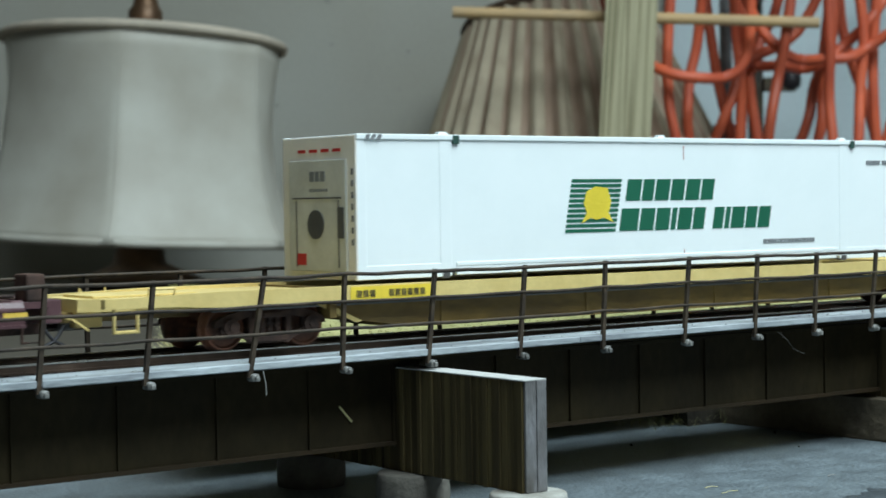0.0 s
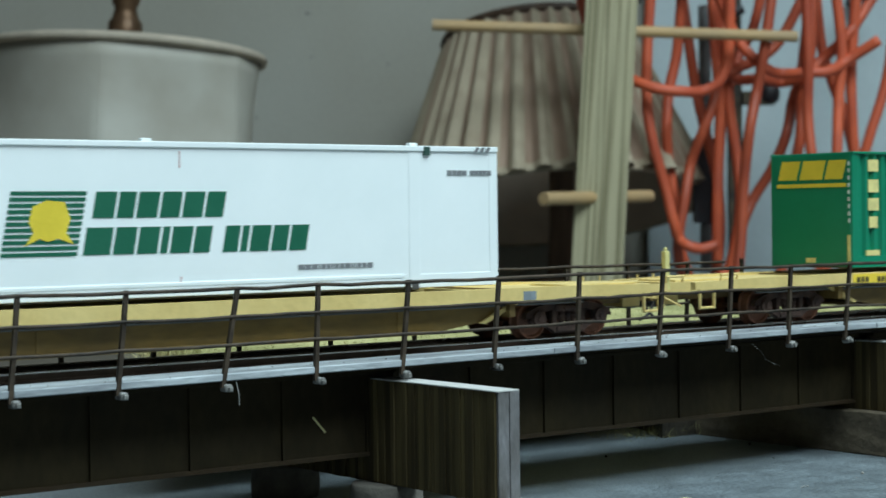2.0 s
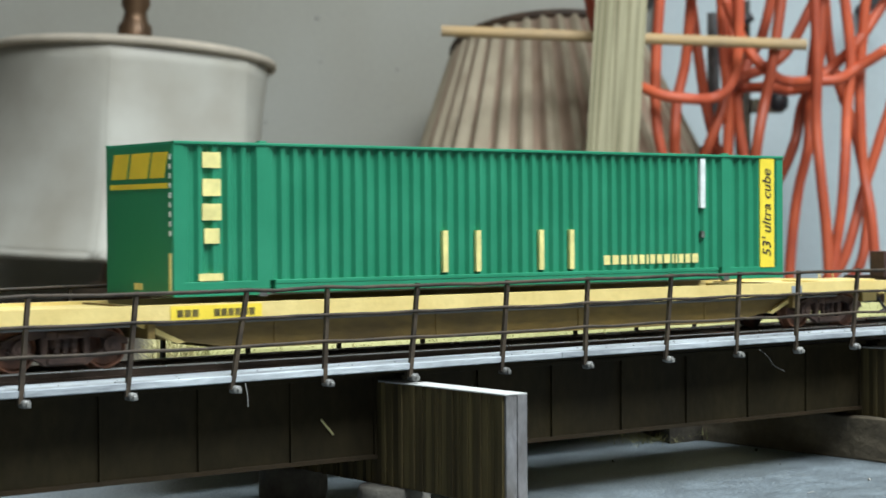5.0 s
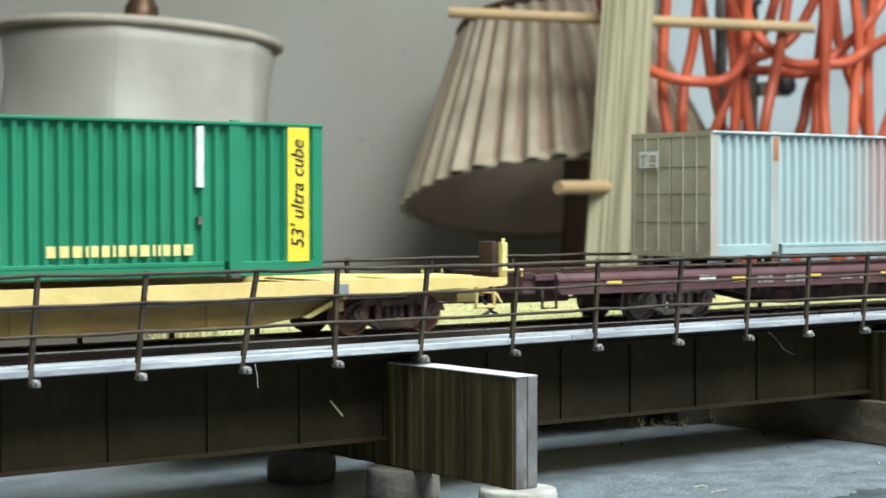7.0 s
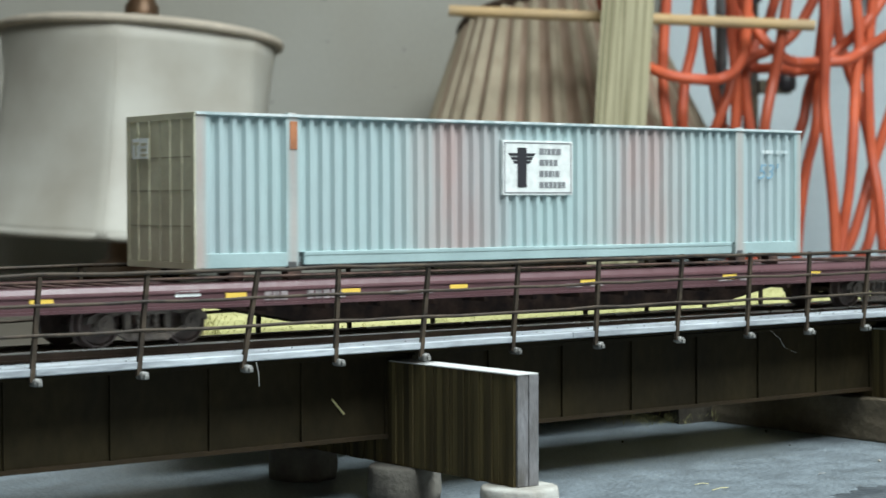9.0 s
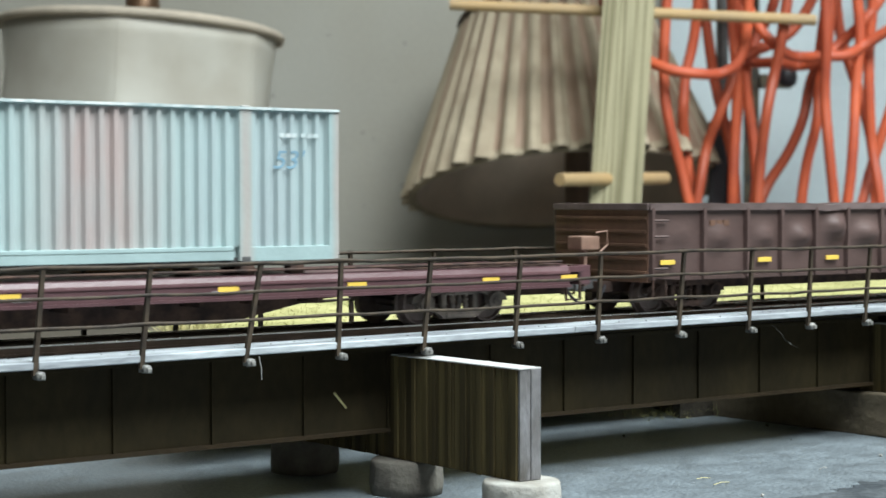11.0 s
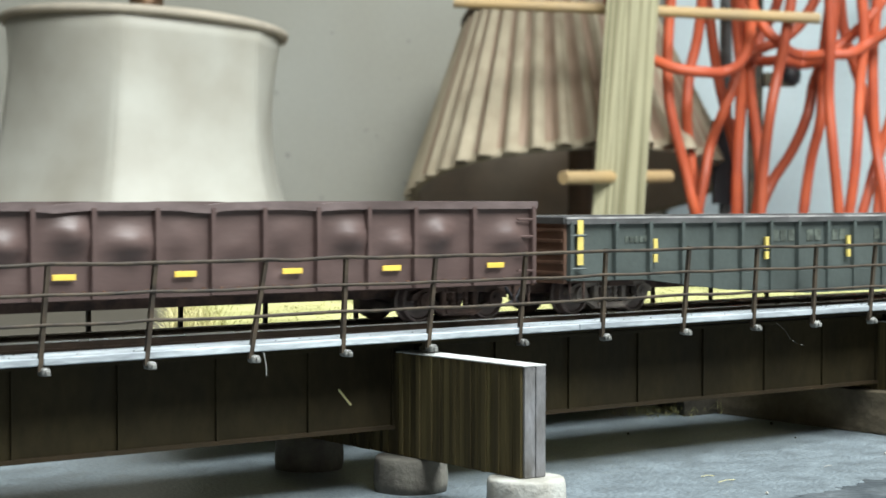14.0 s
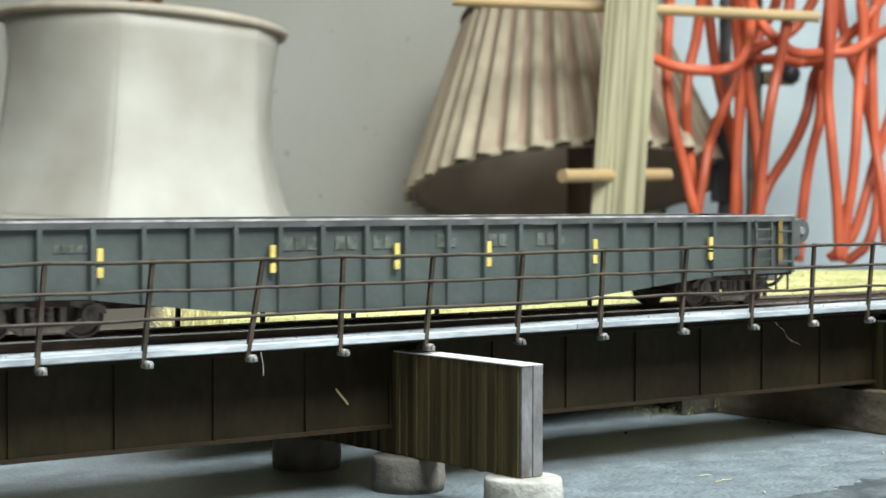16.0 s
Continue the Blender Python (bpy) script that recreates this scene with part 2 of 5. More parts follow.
M["brown_car"] = material("brown gondola paint", (0.108, 0.069, 0.062), 0.5, vary=0.2, scale=70, fine=600, other=(0.066, 0.040, 0.036), spread=0.9, bump=0.08, stretch=(0.5, 1, 1.3))
M["brown_rim"] = material("rubbed brown rim", (0.15, 0.112, 0.108), 0.5, vary=0.25, scale=140, other=(0.085, 0.06, 0.056), stretch=(0.4, 1, 1))
M["dark_brown"] = material("dark brown brake stand paint", (0.058, 0.030, 0.026), 0.55, vary=0.25, scale=300)
M["end_brown"] = material("rusty brown gondola end", (0.155, 0.080, 0.050), 0.7, vary=0.2, scale=90, fine=600)
M["truck"] = material("weathered truck", (0.098, 0.060, 0.047), 0.8, vary=0.35, scale=250, fine=1200, other=(0.036, 0.025, 0.022), spec=0.2)
M["wheel"] = material("rusty wheel", (0.28, 0.125, 0.075), 0.6, 0.0, vary=0.3, scale=250, other=(0.095, 0.052, 0.040), spec=0.25)
M["wheel_grey"] = material("dusty brown wheel", (0.17, 0.125, 0.112), 0.5, 0.2, vary=0.3, scale=250, other=(0.08, 0.06, 0.055))
M["truck_dusty"] = material("dusty grey truck", (0.22, 0.18, 0.15), 0.8, vary=0.3, scale=250, fine=1200, other=(0.09, 0.075, 0.065))
M["rim_edge"] = material("rubbed pale rim edge", (0.46, 0.45, 0.44), 0.5, vary=0.3, scale=200, other=(0.2, 0.19, 0.19))
M["worn_pale"] = material("rubbed pale edge", (0.62, 0.66, 0.66), 0.6, vary=0.2, scale=260, other=(0.34, 0.43, 0.44), spread=0.5, stretch=(1, 1, 0.2))
M["pale_mark"] = material("dusty pale lettering", (0.36, 0.31, 0.31), 0.7, vary=0.3, scale=500)
M["end_pink"] = material("dusty rust paint", (0.30, 0.19, 0.14), 0.7, vary=0.2, scale=150, other=(0.18, 0.10, 0.07))
M["foot_grey"] = material("darker grey plaster", (0.17, 0.16, 0.135), 0.85, vary=0.25, scale=120, fine=700, other=(0.11, 0.10, 0.085), bump=0.6)
M["plate"] = material("dull grey-blue plate", (0.26, 0.30, 0.33), 0.5, vary=0.12, scale=300)
M["grey_car"] = material("grey-green gondola paint", (0.078, 0.096, 0.090), 0.5, vary=0.15, scale=80, fine=600, other=(0.05, 0.06, 0.056), spread=0.8)
M["car_top"] = material("worn gondola rim", (0.105, 0.105, 0.105), 0.5, vary=0.25, scale=120)
M["faded_text"] = material("worn pale lettering", (0.112, 0.132, 0.110), 0.7, vary=0.3, scale=600)


# ---------------------------------------------------------------- mesh helpers (millimetres)
def box(bm, x0, x1, y0, y1, z0, z1, bevel=0.0):
    v = [bm.verts.new((x, y, z)) for z in (z0, z1) for y in (y0, y1) for x in (x0, x1)]
    fs = [bm.faces.new([v[i] for i in q]) for q in ((0, 2, 3, 1), (4, 5, 7, 6), (0, 1, 5, 4), (2, 6, 7, 3), (0, 4, 6, 2), (1, 3, 7, 5))]
    if bevel:
        es = list({e for f in fs for e in f.edges})
        bmesh.ops.bevel(bm, geom=es, offset=bevel, segments=2, profile=0.6, affect="EDGES")
    return bm


def boxes(*specs, bevel=0.0):
    bm = bmesh.new()
    for s in specs:
        box(bm, *s, bevel=bevel)
    return bm


def prism(bm, outline, axis, a, b):
    """Extrudes an outline of (u, v) along an axis from a to b; u, v are the two other axes in order."""
    def place(u, v, w):
        return {"x": (w, u, v), "y": (u, w, v), "z": (u, v, w)}[axis]
    lo = [bm.verts.new(place(u, v, a)) for u, v in outline]
    hi = [bm.verts.new(place(u, v, b)) for u, v in outline]
    k = len(outline)
    bm.faces.new(lo)
    bm.faces.new(hi[::-1])
    for i in range(k):
        bm.faces.new((lo[i], hi[i], hi[(i + 1) % k], lo[(i + 1) % k]))
    return bm


def lathe(bm, profile, centre=(0, 0, 0), axis="z", n=24):
    """Turns a profile of (radius, height) round an axis."""
    rings = []
    for r, h in profile:
        ring = []
        for i in range(n):
            a = 2 * math.pi * i / n
            u, v = r * math.cos(a), r * math.sin(a)
            p = {"z": (u, v, h), "y": (u, h, v), "x": (h, u, v)}[axis]
            ring.append(bm.verts.new([p[j] + centre[j] for j in range(3)]))
        rings.append(ring)
    for r0, r1 in zip(rings, rings[1:]):
        for i in range(n):
            bm.faces.new((r0[i], r0[(i + 1) % n], r1[(i + 1) % n], r1[i]))
    bm.faces.new(rings[0][::-1])
    bm.faces.new(rings[-1])
    return bm


def tube(bm, points, r, n=8):
    """A round bar through points."""
    pts = [Vector(p) for p in points]
    rings = []
    s = None
    for i, p in enumerate(pts):
        d = (pts[min(i + 1, len(pts) - 1)] - pts[max(i - 1, 0)]).normalized()
        if s is None:
            s = d.cross(Vector((0, 0, 1)) if abs(d.z) < 0.95 else Vector((0, 1, 0)))
        s = (s - d * s.dot(d)).normalized()
        t = s.cross(d)
        rings.append([bm.verts.new(p + r * (math.cos(2 * math.pi * k / n) * s + math.sin(2 * math.pi * k / n) * t)) for k in range(n)])
    for a, b in zip(rings, rings[1:]):
        for k in range(n):
            bm.faces.new((a[k], b[k], b[(k + 1) % n], a[(k + 1) % n]))
    bm.faces.new(rings[0])
    bm.faces.new(rings[-1][::-1])
    return bm


def spline(points, steps=8):
    """A smooth curve through points."""
    p = [Vector(q) for q in points]
    p = [2 * p[0] - p[1]] + p + [2 * p[-1] - p[-2]]
    out = []
    for a, b, c, d in zip(p, p[1:], p[2:], p[3:]):
        for k in range(steps):
            t = k / steps
            out.append(0.5 * ((2 * b) + (c - a) * t + (2 * a - 5 * b + 4 * c - d) * t * t + (3 * b - a - 3 * c + d) * t ** 3))
    return out + [p[-2]]


MM = Matrix.Diagonal((0.001, 0.001, 0.001, 1))


def finish(name, bm, mat, smooth=False):
    bmesh.ops.recalc_face_normals(bm, faces=bm.faces)
    bm.transform(MM)
    me = bpy.data.meshes.new(name)
    bm.to_mesh(me)
    bm.free()
    me.materials.append(mat)
    if smooth:
        for f in me.polygons:
            f.use_smooth = True
    return me


def part(name, bm, mat, parent, label="", smooth=False, kind=""):
    if isinstance(bm, list):  # several alike pieces
        return [part(name, b, mat, parent, label, smooth, kind) for b in bm]
    ob = new(name, finish(name, bm, mat, smooth))
    ob.parent = parent
    return tagged(ob, label, kind=kind)


def thing(name, label, category, group="", kind="", at=(0, 0, 0)):
    """An empty at a thing's base, in millimetres."""
    ob = new(name)
    ob.empty_display_size = 0.01
    ob.location = Vector(at) * 0.001
    return tagged(ob, label, category, group, kind)


def solid(name, bm, mat, label, category, group="", kind="", smooth=False):
    return tagged(new(name, finish(name, bm, mat, smooth)), label, category, group, kind)


def local(specs, at):
    """Boxes moved into the space of a thing at a place."""
    x, y, z = at
    return [(a - x, b - x, c - y, d - y, e - z, f - z) for a, b, c, d, e, f in specs]


# ---------------------------------------------------------------- the room and the bench
def room_box(bm, r0, r1, f0, f1, z0, z1):
    v = [bm.verts.new(bg(r, f, z)) for z in (z0, z1) for f in (f0, f1) for r in (r0, r1)]
    for q in ((0, 2, 3, 1), (4, 5, 7, 6), (0, 1, 5, 4), (2, 6, 7, 3), (0, 4, 6, 2), (1, 3, 7, 5)):
        bm.faces.new([v[i] for i in q])
    return bm


WALL = 1700
FLOOR, CEIL = -760, 1350
solid("wall_north", room_box(bmesh.new(), -3000, 3000, WALL, WALL + 120, FLOOR, CEIL), M["wall"], "pale grey-green painted wall with small dark specks", "wall", kind="structure")
# walls and ceiling out of view, added to enclose and bounce the light
solid("wall_west", room_box(bmesh.new(), -3120, -3000, -2300, WALL + 120, FLOOR, CEIL), M["room"], "unseen plaster side wall added to bounce light", "wall", kind="structure")
solid("wall_east", room_box(bmesh.new(), 3000, 3120, -2300, WALL + 120, FLOOR, CEIL), M["room"], "unseen plaster side wall added to bounce light", "wall", kind="structure")
solid("wall_south", room_box(bmesh.new(), -3120, 3120, -2420, -2300, FLOOR, CEIL), M["room"], "unseen plaster wall behind, added to bounce light", "wall", kind="structure")
top = bmesh.new()
GAP = PANE / 2 + 5
x0, x1, y0, y1 = LIGHT[0] - GAP, LIGHT[0] + GAP, LIGHT[1] - GAP, LIGHT[1] + GAP
box(top, -4200, x0, -4200, 3600, CEIL, CEIL + 100)
box(top, x1, 4700, -4200, 3600, CEIL, CEIL + 100)
box(top, x0, x1, -4200, y0, CEIL, CEIL + 100)
box(top, x0, x1, y1, 3600, CEIL, CEIL + 100)
solid("ceiling", top, M["room"], "unseen ceiling added round the square roof light", "ceiling", kind="structure")
solid("floor", room_box(bmesh.new(), -3120, 3120, -2420, WALL + 120, FLOOR - 100, FLOOR), M["concrete"], "bare concrete garage floor", "floor", kind="structure")

bench = thing("workbench", "wide bench with a worn blue-grey painted top", "workbench")
outline = [(-1600, -620), (1800, -620), (1800, 375), (690, 1222), (-1600, 1222)]
part("bench_top", prism(bmesh.new(), outline, "z", -30, 0), M["bench"], bench, "blue-grey painted bench top")
for lx, ly in ((-1500, -520), (1700, -520), (1650, 300), (650, 1130), (-1500, 1130)):
    part("leg", boxes((lx - 40, lx + 40, ly - 40, ly + 40, FLOOR, -30.5), bevel=3), M["darkwood"], bench)
Z0 = 42.7  # bench top below the height datum of the track

# ---------------------------------------------------------------- the bridge
Y = -21.0  # centre of the track
PITCH = 167.7
bridge = thing("girder_bridge", "dark weathered model girder bridge with pale walkway edges and handrails", "bridge", at=(227, Y, 0))


def bp(*spec):
    """A box of the bridge from track heights."""
    x0, x1, y0, y1, z0, z1 = spec
    return (x0 - 227, x1 - 227, y0 - Y, y1 - Y, z0 + Z0, z1 + Z0)


def girder(k, near):
    a, b = 230.2 + PITCH * (k - 1), 223.85 + PITCH * k
    y = -32.0 if near else -10.0
    s = -1 if near else 1
    bm = boxes(bp(a, b, y - 0.4, y + 0.4, -27.8, -9.6))
    g = part("girder", bm, M["girder"], bridge)
    fl = boxes(bp(a, b, y - 1.1, y + 1.1, -28.8, -27.8), bevel=0.15)
    part("flange", fl, M["flange"], g, "rust-streaked bottom flange")
    part("top_flange", boxes(bp(a, b, y - 2.6, y + 2.6, -10.2, -9.3), bevel=0.1), M["girder"], g)
    n = 7
    for i in range(n + 1):
        x = a + (b - a) * i / n
        x = min(max(x, a + 0.6), b - 0.6)
        part("stiffener", boxes(bp(x - 0.3, x + 0.3, y + s * 0.4 - 0.7, y + s * 0.4 + 0.7, -27.8, -10.2)), M["girder"], g)
    return g


for k in (0, 1, 2):
    girder(k, True)
    girder(k, False)
# plain spans outside the view
for k in list(range(-8, 0)) + list(range(3, 10)):
    a, b = 230.2 + PITCH * (k - 1), 223.5 + PITCH * k
    part("girder", boxes(bp(a, b, -34.6, -29.4, -29, -9.3), bp(a, b, -12.6, -7.4, -29, -9.3)), M["girder"], bridge)

X0, X1 = -1490, 1690
# walkway boards rise a little towards the far end of the view
for y0, y1, nm in ((-44.4, -32.9, "near"), (-11.4, 2.4, "far")):
    n = 0
    x = X0
    rng = random.Random(5 if nm == "near" else 6)
    while x < X1:
        L = 118 + rng.random() * 30
        bm = bmesh.new()
        ya = y0 + rng.uniform(-0.1, 0.1) - Y
        za, zc = (-8.85 + 1.5 * min(max((q - 126) / 240, 0), 1) + Z0 for q in (x, x + L))
        prism(bm, [(x - 227, za + 0.25), (x + L - 0.2 - 227, zc + 0.25), (x + L - 0.2 - 227, zc + 1.75), (x - 227, za + 1.75)], "y", ya, y1 - Y)
        bmesh.ops.bevel(bm, geom=bm.edges[:], offset=0.18, segments=1, affect="EDGES")
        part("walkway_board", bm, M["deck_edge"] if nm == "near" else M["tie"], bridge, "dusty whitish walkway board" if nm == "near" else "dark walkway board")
        if nm == "near":
            lip = prism(bmesh.new(), [(x - 227, za - 0.4), (x + L - 227, zc - 0.4), (x + L - 227, zc + 0.24), (x - 227, za + 0.24)], "y", ya + 1.6, y1 - Y - 0.3)
            part("walkway_stringer", lip, M["girder"], bridge)
        x += L
bm = bmesh.new()
x = X0
while x < X1:
    box(bm, *bp(x, x + 2.4, -30.6, -11.6, -9.2, -7.0))
    x += 5.2
part("tie", bm, M["tie"], bridge, "dark closely spaced bridge ties", kind="stuff")
part("tie_beam", boxes(bp(X0, X1, -34.0, -8.0, -9.25, -8.85)), M["tie"], bridge)

track = thing("track", "single line of brown model railway rail", "track", at=(227, Y, 0))
for s in (-1, 1):
    yc = Y + s * 8.6
    r = part("rail", boxes(bp(X0, X1, yc - 0.35, yc + 0.35, -7.0, -5.45), bp(X0, X1, yc - 0.9, yc + 0.9, -7.0, -6.6)), M["rail"], track)
    part("rail_head", boxes(bp(X0, X1, yc - 0.45, yc + 0.45, -5.45, -5.0), bevel=0.1), M["railtop"], r, "shiny worn rail head")
    part("guard_rail", boxes(bp(X0, X1, Y + s * 5.4 - 0.4, Y + s * 5.4 + 0.4, -7.0, -5.9)), M["rail"], track)

POSTS = [(108.9, 2.0), (132.2, 1.9), (154.9, 2.3), (178.9, 4.0), (201.9, 1.0), (224.7, 2.3), (250.9, 2.0), (276.6, 1.2), (303.5, 2.2), (328.6, 1.5), (351.3, 1.3), (374.0, 2.5), (397.6, 1.6), (421.5, 2.0), (445.0, 1.4)]


def handrail(y, lean_y, near):
    rng = random.Random(11 if near else 12)
    base = -9.6 if near else -8.6
    tops = []
    for x, lean in POSTS if near else POSTS[:13]:
        if not near:
            x, lean = x - 13.5, rng.uniform(-0.6, 1.0)
        top = 10.7 + 0.35 * min(max((x - 130) / 240, 0), 1) + rng.uniform(-0.15, 0.15)
        tops.append((x + lean, top))
        bm = bmesh.new()
        prism(bm, [(x - 0.48 - 227, base + Z0), (x + 0.48 - 227, base + Z0), (x + lean + 0.42 - 227, top + 0.45 + Z0), (x + lean - 0.42 - 227, top + 0.45 + Z0)], "y", y - 0.45 - Y, y + 0.45 - Y)
        p = part("post", bm, M["handrail"], bridge)
        if near:
            b = bmesh.new()
            box(b, *bp(x, x + 1.8, y - 1.3, y + 1.2, base - 0.9, base + 0.7), bevel=0.5)
            bmesh.ops.rotate(b, verts=b.verts, cent=(x + 1 - 227, y - Y, base + Z0), matrix=Matrix.Rotation(rng.uniform(-0.3, 0.3), 3, "Y"))
            box(b, *bp(x + 0.5, x + 1.5, y - 1.9, y - 1.4, base - 0.8, base + 0.2), bevel=0.2)
            part("bracket", b, M["glue"], p, "dusty clear glued bracket", smooth=True)
    for i, drop in enumerate((0.0, 5.75, 11.5)):
        pts = []
        for (xa, za), (xb, zb) in zip(tops, tops[1:]):
            f = drop / 20.5
            for u in (0, 0.33, 0.66):
                sag = rng.uniform(-0.14, 0.10) - (0.12 if 0 < u < 1 else 0)
                pts.append((xa + (xb - xa) * u - f * 2 - 227, y - 0.35 + rng.uniform(-0.12, 0.12) - Y, za + (zb - za) * u - drop + sag + Z0))
        bm = tube(bmesh.new(), pts, 0.46 if i == 0 else 0.40, 6)
        part(("top_rail", "middle_rail", "low_rail")[i], bm, M["handrail"], bridge, smooth=True)



bm = bmesh.new()
rng = random.Random(71)
for i in range(90):
    x = rng.uniform(110, 420)
    z = -7.1 + 1.5 * min(max((x - 126) / 240, 0), 1)
    r = rng.uniform(0.08, 0.22)
    box(bm, *bp(x, x + r * rng.uniform(0.8, 2), (y := rng.uniform(-44, -33)), y + r, z - 0.05, z + r * 0.7))
part("walkway_dirt", bm, M["tie"], bridge, "dark crumbs of dirt on the walkway", kind="stuff")

handrail(-44.2, 0, True)
handrail(2.2, 0, False)


# piers of stained battens on round plaster feet
def pier(x, label, foot_z=-34.6):
    p = thing("bridge_pier", label, "bridge pier", "piers of the bridge", at=(x + 3.15, -31, 0))
    ox, oy = x + 3.15, -31
    zt, zb = -11.4 + Z0, foot_z + Z0
    part("core", boxes((x + 0.55 - ox, x + 3.1 - ox, -77.2 - oy, -32.6 - oy, zb, zt), (x + 0.55 - ox, x + 3.1 - ox, -32.6 - oy, 15 - oy, zb, -29.2 + Z0)), M["pier_wood"], p)
    part("back_sheet", boxes((x + 3.64 - ox, x + 6.25 - ox, -78.05 - oy, -34.0 - oy, zb, zt), (x + 3.3 - ox, x + 6.25 - ox, -34 - oy, 15 - oy, zb, -29.2 + Z0), bevel=0.2), M["pier_end"], p, "grey sheet")
    part("front_edge", boxes((x + 0.7 - ox, x + 3.55 - ox, -77.85 - oy, -77.2 - oy, zb, zt), bevel=0.12), M["pier_end"], p, "grey worn front edge")
    part("cap", boxes((x + 0.1 - ox, x + 6.3 - ox, -78 - oy, -33 - oy, zt, zt + 0.3), bevel=0.1), M["pier_top"], p, "cap coloured pale as if lit from above")
    rng = random.Random(int(x))
    y = -77.1
    while y < 14:
        w = rng.choice((1.1, 1.5, 1.9, 2.3))
        d = rng.uniform(0.0, 0.5)
        top = zt if y < -32.4 else -29.2 + Z0
        part("batten", boxes((x + d - ox, x + 0.56 - ox, y - oy, y + w - 0.28 - oy, zb + rng.uniform(-0.1, 0.3), top)), M["pier_wood"], p)
        y += w
    return p


def foot(x, y, r, h, label, seed, mat):
    rng = random.Random(seed)
    bm = bmesh.new()
    lathe(bm, [(r * 0.98, 0), (r * 1.02, h * 0.25), (r * 1.01, h * 0.5), (r, h * 0.75), (r * 0.985, h - 0.55), (r * 0.95, h - 0.12), (r * 0.88, h), (r * 0.5, h)], n=56)
    for v in bm.verts:
        k = noise.noise(v.co * 0.35 + Vector((seed * 7, 0, 0))) * 0.28 + noise.noise(v.co * 1.1 + Vector((0, seed * 5, 0))) * 0.07
        out = Vector((v.co.x, v.co.y, 0)).normalized()
        v.co += out * k + Vector((0, 0, 0.25 * k if 1 < v.co.z < h - 0.05 else 0))
    ob = solid("pier_foot", bm, mat, label, "pier foot", "round feet under the pier", smooth=True)
    ob.location = Vector((x, y, 0)) * 0.001


pier(223.9, "brown batten-faced bridge pier with a grey front edge")
for y, h, seed, lab in ((-75.4, 8.0, 1, "round pale plaster foot under the pier's front edge"), (-34.6, 8.0, 2, "round chipped plaster foot under the pier"), (7.6, 8.0, 3, "round shaded plaster foot under the pier's back")):
    # the two feet behind the front one take the darker plaster
    foot(227.1, y, 8.3, h, lab, seed, M["plaster" if seed == 1 else "foot_grey"])
p2 = pier(391.6, "brown batten-faced bridge pier standing on a stone block", -30.6)
blk = bmesh.new()
box(blk, 388.2, 470, -95, 40, 0, 12.1)
bmesh.ops.subdivide_edges(blk, edges=blk.edges[:], cuts=23, use_grid_fill=True)
for v in blk.verts:
    if v.co.z > 0.2:
        k = noise.noise(v.co * 0.09) * 0.9 + noise.noise(v.co * 0.33) * 0.4
        v.co += Vector((k, 0, min(k, 0) * 0.6 if v.co.z > 11 else 0))
solid("stone_block", blk, M["block"], "low rough brown stone block carrying the bridge pier", "stone block", smooth=True)

for k in list(range(-8, 0)) + [2, 3, 4, 5, 6, 7, 8, 9]:
    x = 223.9 + PITCH * k
    q = thing("bridge_pier", "plain brown bridge pier", "bridge pier", "piers of the bridge", at=(x + 3.15, -21, 0))
    part("column", boxes((-3, 3, -20, 20, 0, Z0 - 29), bevel=0.3), M["pier_wood"], q)

# dark tarry patches on the bench top
for cx, cy, rx, ry, seed in ((318, -103, 34, 13, 3), (262, -128, 26, 7, 8)):
    ring = []
    for i in range(220):
        a = math.tau * i / 220
        k = 1 + 0.35 * noise.noise(Vector((math.cos(a) * 1.7, math.sin(a) * 1.7, seed))) + 0.22 * noise.noise(Vector((math.cos(a) * 8, math.sin(a) * 8, seed))) + 0.12 * noise.noise(Vector((math.cos(a) * 25, math.sin(a) * 25, seed)))
        ring.append((cx + rx * k * math.cos(a), cy + ry * k * math.sin(a)))
    solid("tar_stain", prism(bmesh.new(), ring, "z", 0.004, 0.07), M["tar"], "dark tarry stain dried on the bench top", "stain")

# the grassed board behind the bridge
fieldpoly = [(203, 24), (370, 340), (792, 26), (770, 24)]
field = thing("grass_field", "raised board covered with dry yellow-green model grass", "grass field", kind="structure")
GT = -9.0 + Z0
bm = prism(bmesh.new(), fieldpoly, "z", GT - 11, GT)
part("turf", bm, M["grass"], field, "matted yellow-green turf")
bm = bmesh.new()
rng = random.Random(21)


def blade(bm, x, y, z, h, w, lean):
    a = rng.uniform(0, math.tau)
    dx, dy = math.cos(a) * w, math.sin(a) * w
    l = Vector((rng.uniform(-lean, lean), rng.uniform(-lean, lean), h))
    v = [bm.verts.new((x - dx, y - dy, z - 0.3)), bm.verts.new((x + dx, y + dy, z - 0.3)), bm.verts.new((x + l.x, y + l.y, z + l.z))]
    bm.faces.new(v)


count = 0
while count < 16000:
    u = rng.random() ** 1.3
    x = rng.uniform(205, 800)
    y = 20 + 350 * u
    left = 203 + (y - 24) * 0.5285
    if x < left or y > 340 - (x - 375) * 0.757 or y < 24:
        continue
    edge = x < left + 12
    blade(bm, x, y, GT, rng.uniform(0.3, 0.9) * (4.0 if edge else 1), 0.25, 2.6 if not edge else 3.0)
    count += 1
part("grass_blades", bm, M["grass"], field, "short dry grass tufts", kind="stuff")
bm = bmesh.new()
for i in range(1100):
    u = rng.random()
    blade(bm, 200 + 32 * u + rng.uniform(-2, 9) * (1.2 - u), 25 + 56 * u, GT - 1, rng.uniform(2, 6.5), 0.24, 6)
